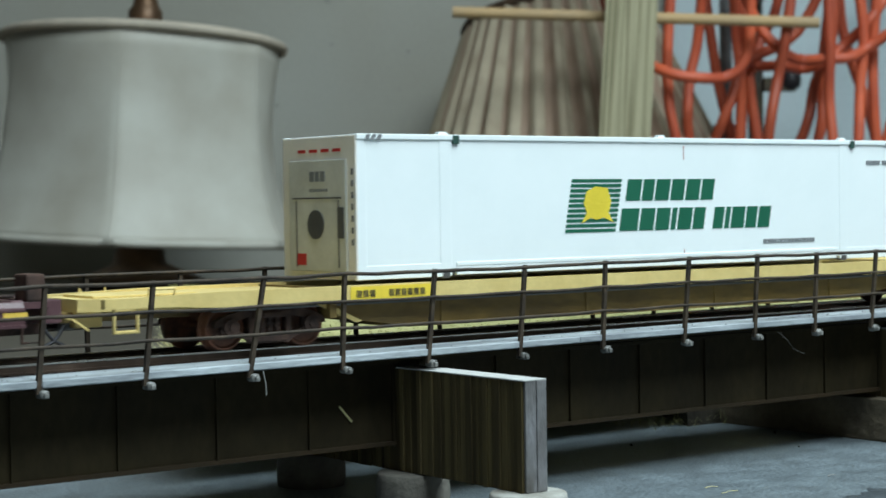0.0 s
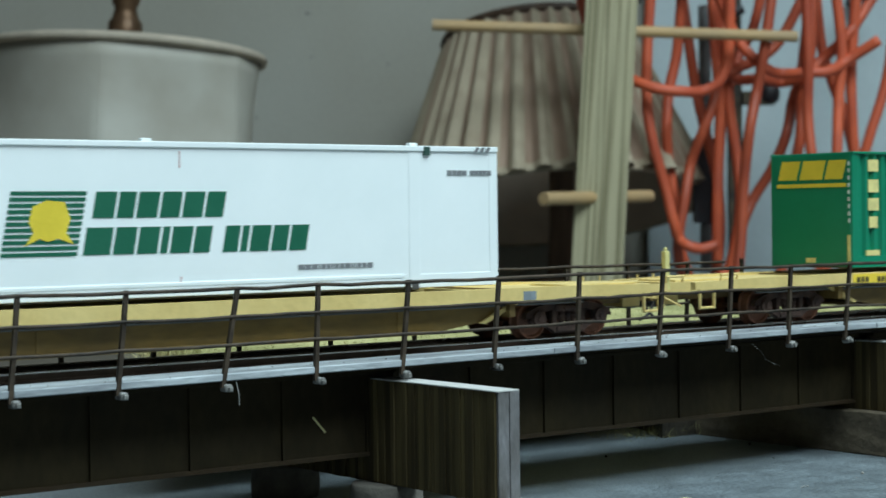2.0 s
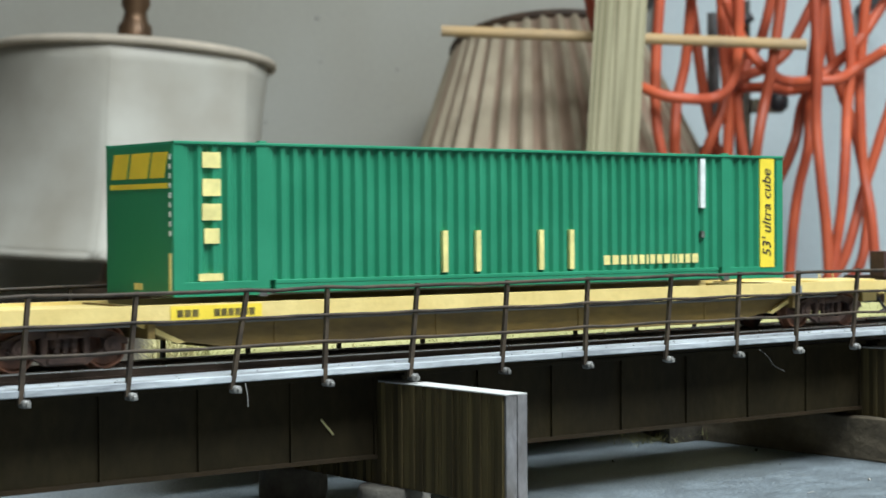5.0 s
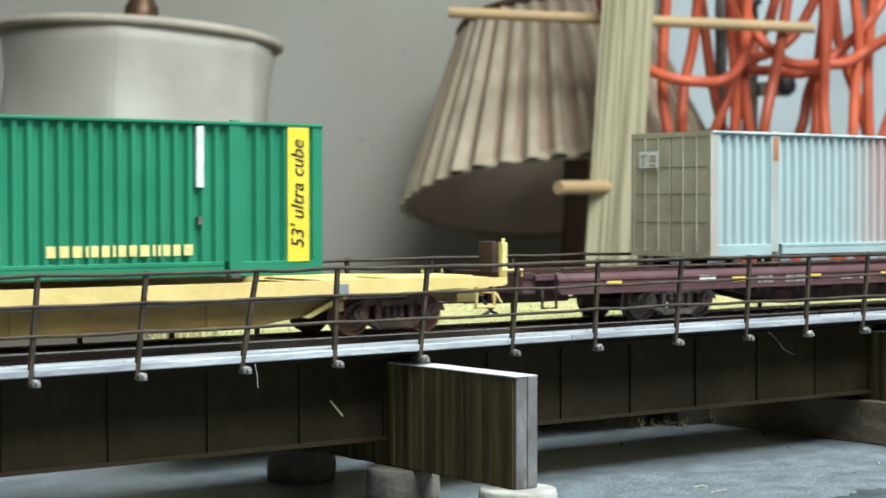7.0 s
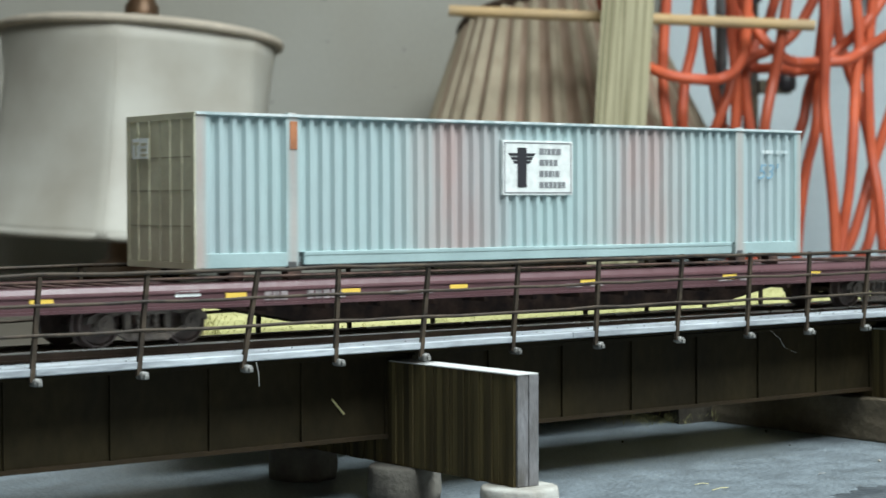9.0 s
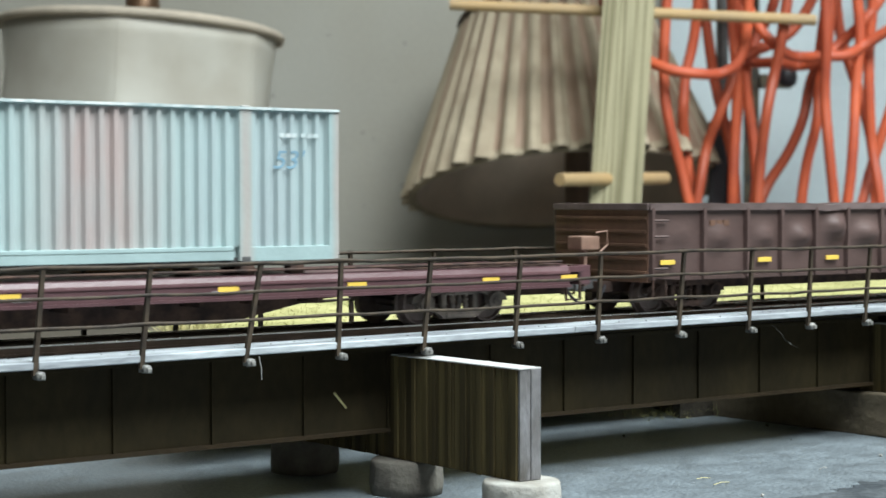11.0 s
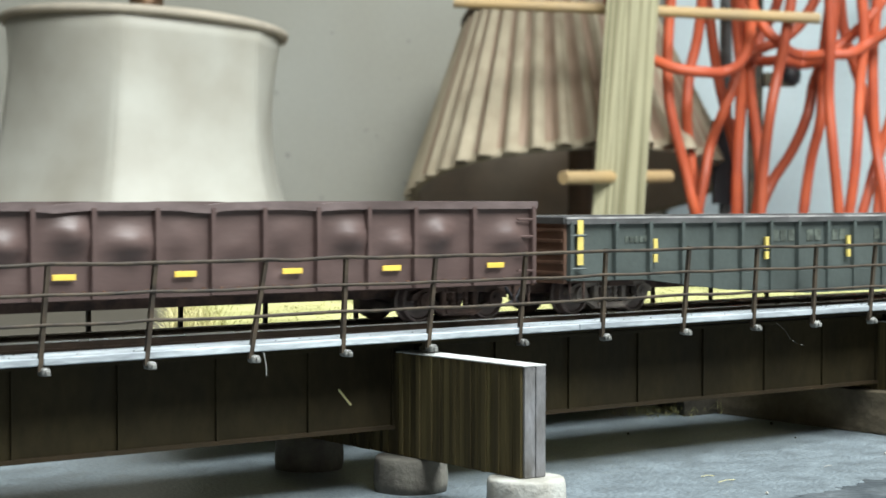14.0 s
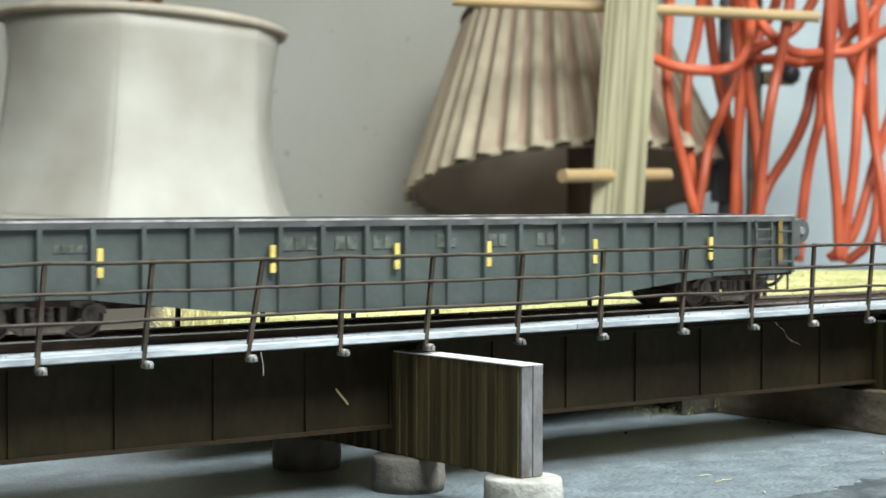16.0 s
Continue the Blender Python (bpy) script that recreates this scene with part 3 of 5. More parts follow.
part("edge_tufts", bm, M["straw"], field, "pale straw tufts along the board's edge", kind="stuff")
part("earth_bank", prism(bmesh.new(), [(374, 26), (392, 60), (640, 130), (760, 30), (760, 26)], "z", 0, GT - 11.2), M["earth"], field, "dark earth bank")
bm = bmesh.new()
for i in range(170):
    x, y = rng.uniform(356, 400), rng.uniform(22, 40)
    blade(bm, x, y, rng.uniform(0.3, 2.5), rng.uniform(0.8, 2.4), 0.12, 2.5)
part("grass_tuft", bm, M["grass"], field, "clump of dry grass at the bank", kind="stuff")

# loose fibres and crumbs
def fibre(name, pts, r, mat, label):
    return solid(name, tube(bmesh.new(), pts, r, 5), mat, label, "fibre")


fibre("straw", [(208.7, -32.7, -18.9 + Z0), (210.2, -32.8, -20.7 + Z0), (211.9, -32.7, -22.5 + Z0)], 0.28, M["straw"], "short yellow straw stuck on the girder side")
fibre("hair", [(181.8, -44.9, -8.5 + Z0), (182.2, -45.2, -11 + Z0), (182.4, -45, -13.4 + Z0)], 0.13, M["fibre"], "pale hair hanging from the walkway edge")
fibre("hair", [(336.5, -44.9, -8.6 + Z0), (339.7, -45.4, -11.0 + Z0), (341.9, -45, -13.3 + Z0), (346.7, -45, -15.1 + Z0)], 0.02, M["fibre"], "pale curled hair hanging from the walkway edge")
rng = random.Random(33)
for i in range(26):
    x, y = rng.uniform(285, 420), rng.uniform(-140, -60)
    a, L = rng.uniform(-0.5, 0.3), rng.uniform(2, 9)
    fibre("straw", [(x, y, 0.25), (x + L * 0.5, y + a * L * 0.5, 0.5), (x + L, y + a * L, 0.25)], 0.09, M["straw"] if i % 3 else M["fibre"], "loose straw lying on the bench top")
for i in range(16):
    x, y = rng.uniform(270, 420), rng.uniform(-150, 20)
    s = rng.uniform(0.2, 0.5)
    bm = bmesh.new()
    bmesh.ops.create_icosphere(bm, subdivisions=1, radius=s)
    ob = solid("crumb", bm, M["plaster"] if i % 2 else M["earth"], "small crumb lying on the bench top", "crumb")
    ob.location = (x * 0.001, y * 0.001, s * 0.0007)

# ---------------------------------------------------------------- the train
RAIL = -5.0
MOVERS = []   # (thing, its place in millimetres at the start)
WHEELS = []


def rolling(name, label, category, x, z=RAIL, group=""):
    at = (x, Y, z + Z0)
    ob = thing(name, label, category, group, at=at)
    MOVERS.append((ob, at))
    return ob


def wheelset_mesh(mat):
    bm = bmesh.new()
    for s in (-1, 1):
        prof = [(0.8, s * 6.6), (2.2, s * 6.9), (3.9, s * 6.9), (5.2, s * 7.0), (5.2, s * 7.6), (4.75, s * 7.8), (4.65, s * 9.9), (4.2, s * 10.0), (3.8, s * 9.4), (2.0, s * 9.3), (1.4, s * 9.9), (0.7, s * 10.0)]
        lathe(bm, prof, axis="y", n=28)
    lathe(bm, [(0.8, -11.5), (0.8, 11.5)], axis="y", n=12)
    return finish("wheelset", bm, mat)


RUSTY_WHEELS, GREY_WHEELS = wheelset_mesh(M["wheel"]), wheelset_mesh(M["wheel_grey"])


def frame_mesh(mat):
    bm = bmesh.new()
    prism(bm, [(-14, 5.0), (-13.6, 6.4), (-11, 7.6), (-5.5, 8.8), (5.5, 8.8), (11, 7.6), (13.6, 6.4), (14, 5.0), (11.5, 5.6), (5, 7.2), (-5, 7.2), (-11.5, 5.6)], "y", -0.9, 0.9)
    prism(bm, [(-12.5, 4.5), (-8.5, 4.5), (-5, 2.9), (5, 2.9), (8.5, 4.5), (12.5, 4.5), (11.5, 3.2), (8, 3.3), (5.6, 2.1), (4.6, 1.3), (-4.6, 1.3), (-5.6, 2.1), (-8, 3.3), (-11.5, 3.2)], "y", -0.85, 0.85)
    for x in (-1, 1):
        box(bm, *sorted((x * 8.2, x * 12.2)), -0.8, 0.8, 3.6, 6.6, bevel=0.3)
        box(bm, *sorted((x * 3.9, x * 5.3)), -0.8, 0.8, 2.4, 7.6, bevel=0.15)
    for x in (-10, 10):
        lathe(bm, [(1.9, -1.7), (1.9, -0.8)], (x, 0, 5.0), "y", 14)
        lathe(bm, [(0.8, -2.0), (0.8, -1.6)], (x, 0, 5.0), "y", 10)
    for x in (-1.9, 0.0, 1.9):
        lathe(bm, [(0.75, 2.9), (0.55, 3.6), (0.75, 4.3), (0.55, 5.0), (0.75, 5.7), (0.55, 6.4), (0.7, 6.9)], (x, -0.25, 0), "z", 8)
    box(bm, -4.2, 4.2, -1.2, 0.5, 1.6, 2.9, bevel=0.3)
    box(bm, -4.6, 4.6, -1.3, 0.5, 6.7, 8.2, bevel=0.3)
    box(bm, -2.2, 2.2, -1.7, -0.6, 6.9, 7.9, bevel=0.3)
    return finish("side_frame", bm, mat)


SIDE, SIDE_DUSTY = frame_mesh(M["truck"]), frame_mesh(M["truck_dusty"])


def truck(car, x, dusty=False, rusty=False):
    t = part("truck", boxes((x - 3, x + 3, -11.5, 11.5, 4.5, 9.0), bevel=0.3), M["truck"], car, "weathered brown freight truck")
    for s in (-1, 1):
        f = new("side_frame", SIDE_DUSTY if dusty else SIDE)
        f.parent = t
        f.matrix_basis = pose(x * 0.001, s * 0.0115, 0, 0, 0, 0 if s < 0 else 180)
    for d in (-10, 10):
        w = new("wheelset", RUSTY_WHEELS if rusty else GREY_WHEELS)
        w.parent = t
        w.location = ((x + d) * 0.001, 0, 0.0047)
        WHEELS.append((w, (x + d) * 0.001))
    return t


def coupler(car, x, s):
    part("coupler", boxes((min(x, x + s * 7), max(x, x + s * 7), -1.6, 1.6, 6.0, 9.0), (min(x + s * 5, x + s * 8), max(x + s * 5, x + s * 8), -2.4, 2.0, 5.6, 9.4), bevel=0.4), M["steel_dark"], car, "dark knuckle coupler")
    part("air_hose", tube(bmesh.new(), spline([(x, -4, 7), (x + s * 2.4, -4.4, 4), (x + s * 5.4, -4.2, 2.6)], 4), 0.4, 6), M["black"], car)


def bars(widths, height, gap, slant=0.0, notch=True, x=0.0, z=0.0, y=0.0, thick=0.12):
    """A row of upright bars in place of writing; y is the outer face they lie on (looking to +y)."""
    out = []
    for w in widths:
        if w > 0:
            out.append(prism(bmesh.new(), [(x, z), (x + w, z), (x + w + slant, z + height), (x + slant, z + height)], "y", y - thick, y + 0.05))
        x += abs(w) + gap
    return out


def well_car(xl, xr, c1, c2, wa, wb, label, stake):
    car = rolling("well_car", label, "freight car", (xl + xr) / 2, group="yellow well cars")
    o = (xl + xr) / 2
    L, R, A, B = xl - o, xr - o, wa - o, wb - o
    for s in (-1, 1):
        bm = bmesh.new()
        y0, y1 = sorted((s * 14.6, s * 16.3))
        prism(bm, [(L + 34, 9.4), (R - 34, 9.4), (R - 20, 10.2), (R - 4, 10.4), (R - 4, 12.3), (R - 30, 12.9), (L + 30, 12.9), (L + 4, 12.3), (L + 4, 10.4), (L + 20, 10.2)], "y", y0, y1)
        sill = part("side_sill", bm, M["car_yellow"], car, "yellow top sill")
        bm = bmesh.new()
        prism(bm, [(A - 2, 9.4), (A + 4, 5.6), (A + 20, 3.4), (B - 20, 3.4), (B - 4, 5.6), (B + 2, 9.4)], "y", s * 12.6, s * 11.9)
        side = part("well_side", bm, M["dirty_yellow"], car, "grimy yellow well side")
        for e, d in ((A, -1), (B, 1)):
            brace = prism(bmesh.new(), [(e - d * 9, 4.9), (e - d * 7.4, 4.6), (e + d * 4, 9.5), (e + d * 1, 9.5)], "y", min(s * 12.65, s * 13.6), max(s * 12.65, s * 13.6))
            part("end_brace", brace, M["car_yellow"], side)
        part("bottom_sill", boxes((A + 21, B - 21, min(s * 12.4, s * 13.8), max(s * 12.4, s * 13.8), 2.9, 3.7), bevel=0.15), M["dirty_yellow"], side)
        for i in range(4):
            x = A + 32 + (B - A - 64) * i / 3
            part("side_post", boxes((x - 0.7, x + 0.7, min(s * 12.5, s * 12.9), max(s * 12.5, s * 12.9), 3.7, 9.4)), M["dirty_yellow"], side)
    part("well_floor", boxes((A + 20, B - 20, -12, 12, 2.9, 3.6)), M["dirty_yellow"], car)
    for e, a, c in ((L, A, 1), (R, B, -1)):
        bm = bmesh.new()
        pts = [(e + c * 2, -8), (e + c * 14, -13.5), (e + c * 26, -15.0), (a + c * 4, -15.0), (a + c * 4, 15.0), (e + c * 26, 15.0), (e + c * 14, 13.5), (e + c * 2, 8)]
        prism(bm, pts, "z", 9.6, 12.2)
        pl = part("end_platform", bm, M["car_yellow"], car, "yellow end platform")
        part("deck_plate", boxes((min(e + c * 6, e + c * 30), max(e + c * 6, e + c * 30), -7, 7, 12.2, 12.7), bevel=0.15), M["car_yellow"], pl)
        part("draft_sill", boxes((min(e, e + c * 30), max(e, e + c * 30), -4, 4, 7.3, 9.6), bevel=0.3), M["dirty_yellow"], pl)
        part("draft_pocket", boxes((min(e + c * 3, e + c * 9), max(e + c * 3, e + c * 9), -5, 5, 6.2, 9.6), bevel=0.3), M["car_yellow"], pl)
        part("bulkhead", boxes((min(a - c * 0.5, a + c * 1.2), max(a - c * 0.5, a + c * 1.2), -15, 15, 6, 12.6)), M["dirty_yellow"], pl)
        for s in (-1, 1):
            x = e + c * 9
            part("sill_step", tube(bmesh.new(), [(x - 2.6, s * 15.4, 10.4), (x - 2.6, s * 15.4, 5.6), (x + 2.6, s * 15.4, 5.6), (x + 2.6, s * 15.4, 10.4)], 0.5, 6), M["car_yellow"], pl, "yellow stirrup step")
            part("grab_iron", tube(bmesh.new(), [(x + 5, s * 15.5, 12.4), (x + 5, s * 15.8, 14.0), (x + 11, s * 15.8, 14.0), (x + 11, s * 15.5, 12.4)], 0.3, 5), M["car_yellow"], pl)
            part("uncoupling_lever", tube(bmesh.new(), [(e + c * 1, s * 2, 8.5), (e + c * 0.5, s * 9, 8.2), (e + c * 2, s * 13, 6.2)], 0.3, 5), M["car_yellow"], pl)
        coupler(car, e + c * 1, -c)
    part("marking_panel", boxes((A + 4, A + 26, -16.45, -16.3, 9.6, 12.6)), M["bright_yellow"], car, "bright yellow panel with dark markings")
    part("car_number", bars((1.4, 1.4, 1.4, -3, 1.3, 1.3, 1.3, 1.3, 1.3, 1.3), 1.5, 0.4, x=A + 5.5, z=10.3, y=-16.45), M["dim_mark"], car)
    part("blue_plate", boxes((R - 52, R - 48, -16.4, -16.2, 9.9, 12.0)), M["plate"], car, "small grey-blue plate")
    if stake:
        part("brake_post", boxes((R - 3.5, R - 1.9, -15.1, -13.5, 10.5, 20.6), (R - 3.1, R - 2.3, -14.7, -13.9, 20.6, 21.5), bevel=0.35), M["pale_yellow"], car, "pale yellow upright brake post")
    truck(car, c1 - o, rusty=True)
    truck(car, c2 - o, rusty=True)
    for s in (-1, 1):
        part("brake_pipe", tube(bmesh.new(), [(L + 30, s * 13, 8.8), (R - 30, s * 13, 8.8)], 0.35, 5), M["steel_dark"], car)
    return car


def corrugated(bm, x0, x1, z0, z1, y, pitch, depth, s=1):
    """A corrugated sheet in the xz plane; s=-1: facing -y."""
    n = max(1, round((x1 - x0) / pitch))
    p = (x1 - x0) / n
    xs = []
    for i in range(n):
        a = x0 + i * p
        xs += [(a, 0), (a + p * 0.30, 0), (a + p * 0.5, depth), (a + p * 0.80, depth)]
    xs.append((x1, 0))
    lo = [bm.verts.new((x, y - s * d, z0)) for x, d in xs]
    hi = [bm.verts.new((x, y - s * d, z1)) for x, d in xs]
    for i in range(len(xs) - 1):
        bm.faces.new((lo[i], lo[i + 1], hi[i + 1], hi[i]))


def container(name, label, x0, zb, H, paint, frame_paint, inset, ribbed=True, end_mat=None, group="shipping containers"):
    """A 53-foot box: L long, W wide, H high, with the lifting posts inset from its ends."""
    L, W = 185.5, 29.7
    c = rolling(name, label, "shipping container", x0 + L / 2, zb, group)
    h, w = L / 2, W / 2
    if ribbed:
        core = boxes((-h + 1.0, h - 1.0, -w + 1.3, w - 1.3, 1.0, H - 0.6))
        for s in (-1, 1):
            for a, b in ((-h + 2.6, -h + inset - 1.6), (-h + inset + 1.6, h - inset - 1.6), (h - inset + 1.6, h - 2.6)):
                bm = bmesh.new()
                corrugated(bm, a, b, 3.4, H - 0.7, s * (w - 0.15), 3.24, 0.9, s)
                part("side_panel", bm, paint, c, "corrugated side panel")
        part("core", core, paint, c)
    else:
        part("box_shell", boxes((-h + 0.6, h - 0.6, -w, w, 1.2, H - 0.8), bevel=0.15), paint, c)
    part("roof", boxes((-h, h, -w, w, H - 0.8, H - 0.15), bevel=0.2), frame_paint, c)
    for s in (-1, 1):
        y0, y1 = sorted((s * (w - 1.0), s * (w + 0.12)))
        part("top_rail", boxes((-h, h, min(y0, s * (w + 0.4)), max(y1, s * (w + 0.4)), H - (0.75 if ribbed else 1.3), H - 0.05), bevel=0.2), frame_paint, c)
        part("bottom_rail", boxes((-h, -h + inset - 1.2, y0, y1, 0.3, 3.4), (-h + inset + 3, h - inset - 3, y0, y1, 0.6, 2.6), (-h + inset + 3, h - inset - 3, y0 + s * 0.1, y1 - s * 0.25, 2.6, 3.5), (h - inset + 1.2, h, y0, y1, 0.3, 3.4), bevel=0.15), frame_paint, c)
        for e in (-1, 1):
            xa, xb = sorted((e * (h - 2.6), e * h))
            part("corner_post", boxes((xa, xb, y0, y1, 0.3, H - 0.1), bevel=0.2), frame_paint, c)
            x = e * (h - inset)
            part("lifting_post", boxes((x - 1.6, x + 1.6, y0, y1, 0.4, H - 0.1), bevel=0.15), frame_paint, c)
            part("casting", boxes((x - 1.1, x + 1.1, y0 - 0.08, y1 + 0.08, -0.1, 1.4), bevel=0.2), M["steel_dark"], c, "dark corner casting")
            part("casting", boxes((x - 1.0, x + 1.0, y0 - 0.05, y1 + 0.05, H - 1.3, H + 0.35), bevel=0.2), frame_paint, c)
    part("floor_frame", boxes((-h + 1, h - 1, -w + 1, w - 1, 0.2, 1.2)), M["steel_dark"], c)
    return c, h, w


def lettering(words, size, mat, parent, name, place, shear=0.0):
    """Flat letters as one mesh part."""
    text = bpy.data.curves.new(name, "FONT")
    text.body, text.size, text.extrude, text.shear, text.align_x, text.align_y = words, size, 0.00005, shear, "CENTER", "CENTER"
    ob = new(name, text)
    bpy.context.view_layer.update()
    me = bpy.data.meshes.new_from_object(ob.evaluated_get(bpy.context.evaluated_depsgraph_get()))
    bpy.data.objects.remove(ob)
    me.materials.append(mat)
    ob = new(name, me)
    ob.parent = parent
    ob.matrix_basis = place
    return ob


# flat car ahead, then two well cars
def flat_car(xl, xr, c1, c2, fa, fb, refl, label, brake):
    o = (xl + xr) / 2
    car = rolling("flat_car", label, "freight car", o, group="maroon flat cars")
    L, R = xl - o, xr - o
    part("deck", boxes((L + 4, R - 4, -14.8, 14.8, 11.2, 12.6), bevel=0.15), M["maroon"], car)
    for s in (-1, 1):
        y0, y1 = sorted((s * 14.6, s * 16.2))
        bm = prism(bmesh.new(), [(s * 14.6, 8.3), (s * 16.2, 8.3), (s * 16.2, 10.5), (s * 15.95, 11.6), (s * 15.4, 12.6), (s * 14.9, 13.0), (s * 14.6, 13.0)], "x", L + 10, R - 10)
        sill = part("side_sill", bm, M["maroon"], car, "glossy maroon side sill")
        part("sill_lip", boxes((L + 10, R - 10, min(s * 15.9, s * 16.45), max(s * 15.9, s * 16.45), 10.9, 11.25)), M["maroon"], sill)
        part("sill_flange", boxes((L + 10, R - 10, min(y0, s * 16.9), max(y1, s * 16.9), 7.7, 8.3)), M["maroon"], sill)
        part("pipe", tube(bmesh.new(), [(L + 12, s * 15.4, 13.9), (R - 12, s * 15.4, 13.9)], 0.35, 6), M["truck"], car)
    bm = bmesh.new()
    a, b = fa - o, fb - o
    prism(bm, [(a - 26, 11.2), (a - 22, 8.0), (a + 4, 6.6), (a + 26, 2.4), (b - 26, 2.4), (b - 4, 6.6), (b + 22, 8.0), (b + 26, 11.2)], "y", -6.5, 6.5)
    part("centre_sill", bm, M["truck"], car, "dark fishbelly centre sill")
    for i in range(12):
        x = a + 8 + (b - a - 16) * i / 11
        part("cross_bearer", boxes((x - 0.6, x + 0.6, -15, 15, 6.4, 10.8)), M["truck"], car)
    for x, w in refl:
        part("reflector", boxes((x - o - w / 2, x - o + w / 2, -16.35, -16.15, 9.4, 10.7)), M["orange_label"], car, "amber reflector strip")
    for e, c in ((L, 1), (R, -1)):
        part("end_sill", boxes((min(e + c * 1, e + c * 5), max(e + c * 1, e + c * 5), -13.5, 13.5, 8.0, 12.8), bevel=0.3), M["maroon"], car)
        part("draft_sill", boxes((min(e, e + c * 24), max(e, e + c * 24), -4, 4, 5.4, 11), bevel=0.3), M["truck"], car)
        for s in (-1, 1):
            x = e + c * 8
            part("sill_step", tube(bmesh.new(), [(x - 2.2, s * 15, 9), (x - 2.2, s * 15, 4.6), (x + 2.2, s * 15, 4.6), (x + 2.2, s * 15, 9)], 0.4, 6), M["truck"], car)
        coupler(car, e + c * 1, -c)
    for i in range(9):
        for e, c in ((L, 1), (R, -1)):
            x = e + c * (7 + i * 5.5)
            part("deck_slat", boxes((x - 0.7, x + 0.7, -13.5, 13.5, 12.6, 12.95), bevel=0.1), M["truck"], car)
    part("plate", bars((6,), 1.1, 0.3, x=822 - 927 if brake else 40, z=10.2, y=-16.2), M["white_text"], car)
    part("car_number", bars((1.6, 1.6, 1.6, -4, 1.6, 1.6, 1.6, 1.6, 1.6), 1.9, 0.5, x=L + 79, z=8.8, y=-16.2), M["pale_mark"], car)
    for i in range(3):
        part("marking", bars((5, -2, 4), 0.9, 0.4, x=L + 112 + i * 52, z=9.0, y=-16.2), M["pale_mark"], car)
    if brake:
        part("brake_stand", boxes((L + 0.5, L + 2.2, -2.6, 2.8, 12.6, 20.5), (L + 1, L + 4, -14, 13, 11.5, 13.2), bevel=0.4), M["dark_brown"], car, "dark brown hand brake stand")
    truck(car, c1 - o, True)
    truck(car, c2 - o, True)
    return car


lead = flat_car(-184, 143, -143, 102, -80, 40, ((131, 5), (96, 5), (62, 5)), "maroon flat car coupled ahead of the yellow cars", False)
part("brake_stand", boxes((143 - 9 + 20.5, 143 - 5 + 20.5, -15, -9, 12.6, 18), bevel=0.5), M["truck"], lead, "dark hand brake stand")

well_car(146, 456, 191, 422, 205, 402, "yellow well car with grimy sides under the white container", True)
well_car(458, 765, 502.5, 732.5, 520, 716, "yellow well car with grimy sides under the green container", True)

white, h, w = container("refrigerated_container", "smooth white refrigerated container with green logo shapes", 212.0, 8.6, 32.7, M["white"], M["white"], 24.5, ribbed=False)
F = -w - 0.02
part("end_frame", boxes((-h - 0.25, -h + 1.2, -w - 0.1, w + 0.1, 0.2, 32.4), bevel=0.3), M["cream"], white, "cream end frame")
unit = part("refrigeration_unit", boxes((-h - 0.7, -h - 0.2, -w + 3.2, w - 3.2, 2.0, 27.2), bevel=0.25), M["machine"], white, "grey refrigeration unit in the container end")
part("fan_grille", lathe(bmesh.new(), [(3.3, -h - 0.95), (3.3, -h - 0.7), (2.2, -h - 0.65)], (0, 0.4, 12.6), "x", 28), M["steel_dark"], unit, "round dark fan grille")
part("control_box", boxes((-h - 0.95, -h - 0.6, -w + 3.9, -w + 6.4, 9.5, 16.5), bevel=0.2), M["steel_dark"], unit)
part("red_label", boxes((-h - 0.8, -h - 0.65, 4.6, 8.4, 3.4, 6.0)), M["red"], unit)
part("door_fold", boxes((-h - 0.85, -h - 0.66, -10, 10, 18.4, 18.7), (-h - 0.85, -h - 0.66, 8.3, 8.6, 3, 18), (-h - 0.85, -h - 0.66, -8.9, -8.6, 3, 18)), M["steel_dark"], unit)
part("end_mark", boxes(*[(-h - 0.85, -h - 0.66, y, y + 1.7, 22.3, 24.6) for y in (-3.4, -1.2, 1.0)]), M["grey_text"], unit)
part("end_mark", boxes(*[(-h - 0.8, -h - 0.66, y, y + 0.9, 20.0, 20.7) for y in (-4.5, -3.2, -1.9, -0.6, 0.7, 2.0)]), M["grey_text"], unit)
for y in (-9.2, -4.6, 0.2, 5.0):
    part("hazard_strip", boxes((-h - 0.4, -h - 0.24, y, y + 3.2, 28.9, 29.6)), M["red"], white, "red hazard strip")
for i in range(7):
    part("edge_mark", boxes((-h - 0.36, -h - 0.24, -w + 0.8, -w + 1.6, 8 + 2.6 * i, 9.4 + 2.6 * i)), M["grey_text"], white)
for x in (-h + 2, -h + 3.6, -h + 5.2, h - 7.2, h - 5.6, h - 4.0):
    part("corner_stripe", bars((1.0,), 1.15, 0, 0.7, x=x, z=31.35, y=F - 0.4), M["grey_text"], white)
for x in (-h + 27.5, h - 21.0):
    part("dark_fitting", boxes((x - 0.9, x + 0.9, F - 0.55, F + 0.2, 30.5, 32.5), bevel=0.15), M["dark_green"], white, "dark green fitting")
for x in (-h + 24, 0.0, h - 24.5):
    part("roof_fitting", boxes((x - 1.2, x + 1.2, -w, -w + 1.4, 32.4, 33.3), bevel=0.3), M["white"], white)
for za, zc in ((27.2, 30.6), (2.8, 4.6)):
    part("red_tick", boxes((7.46, 7.62, F - 0.1, F, za, zc)), M["faint_red"], white)
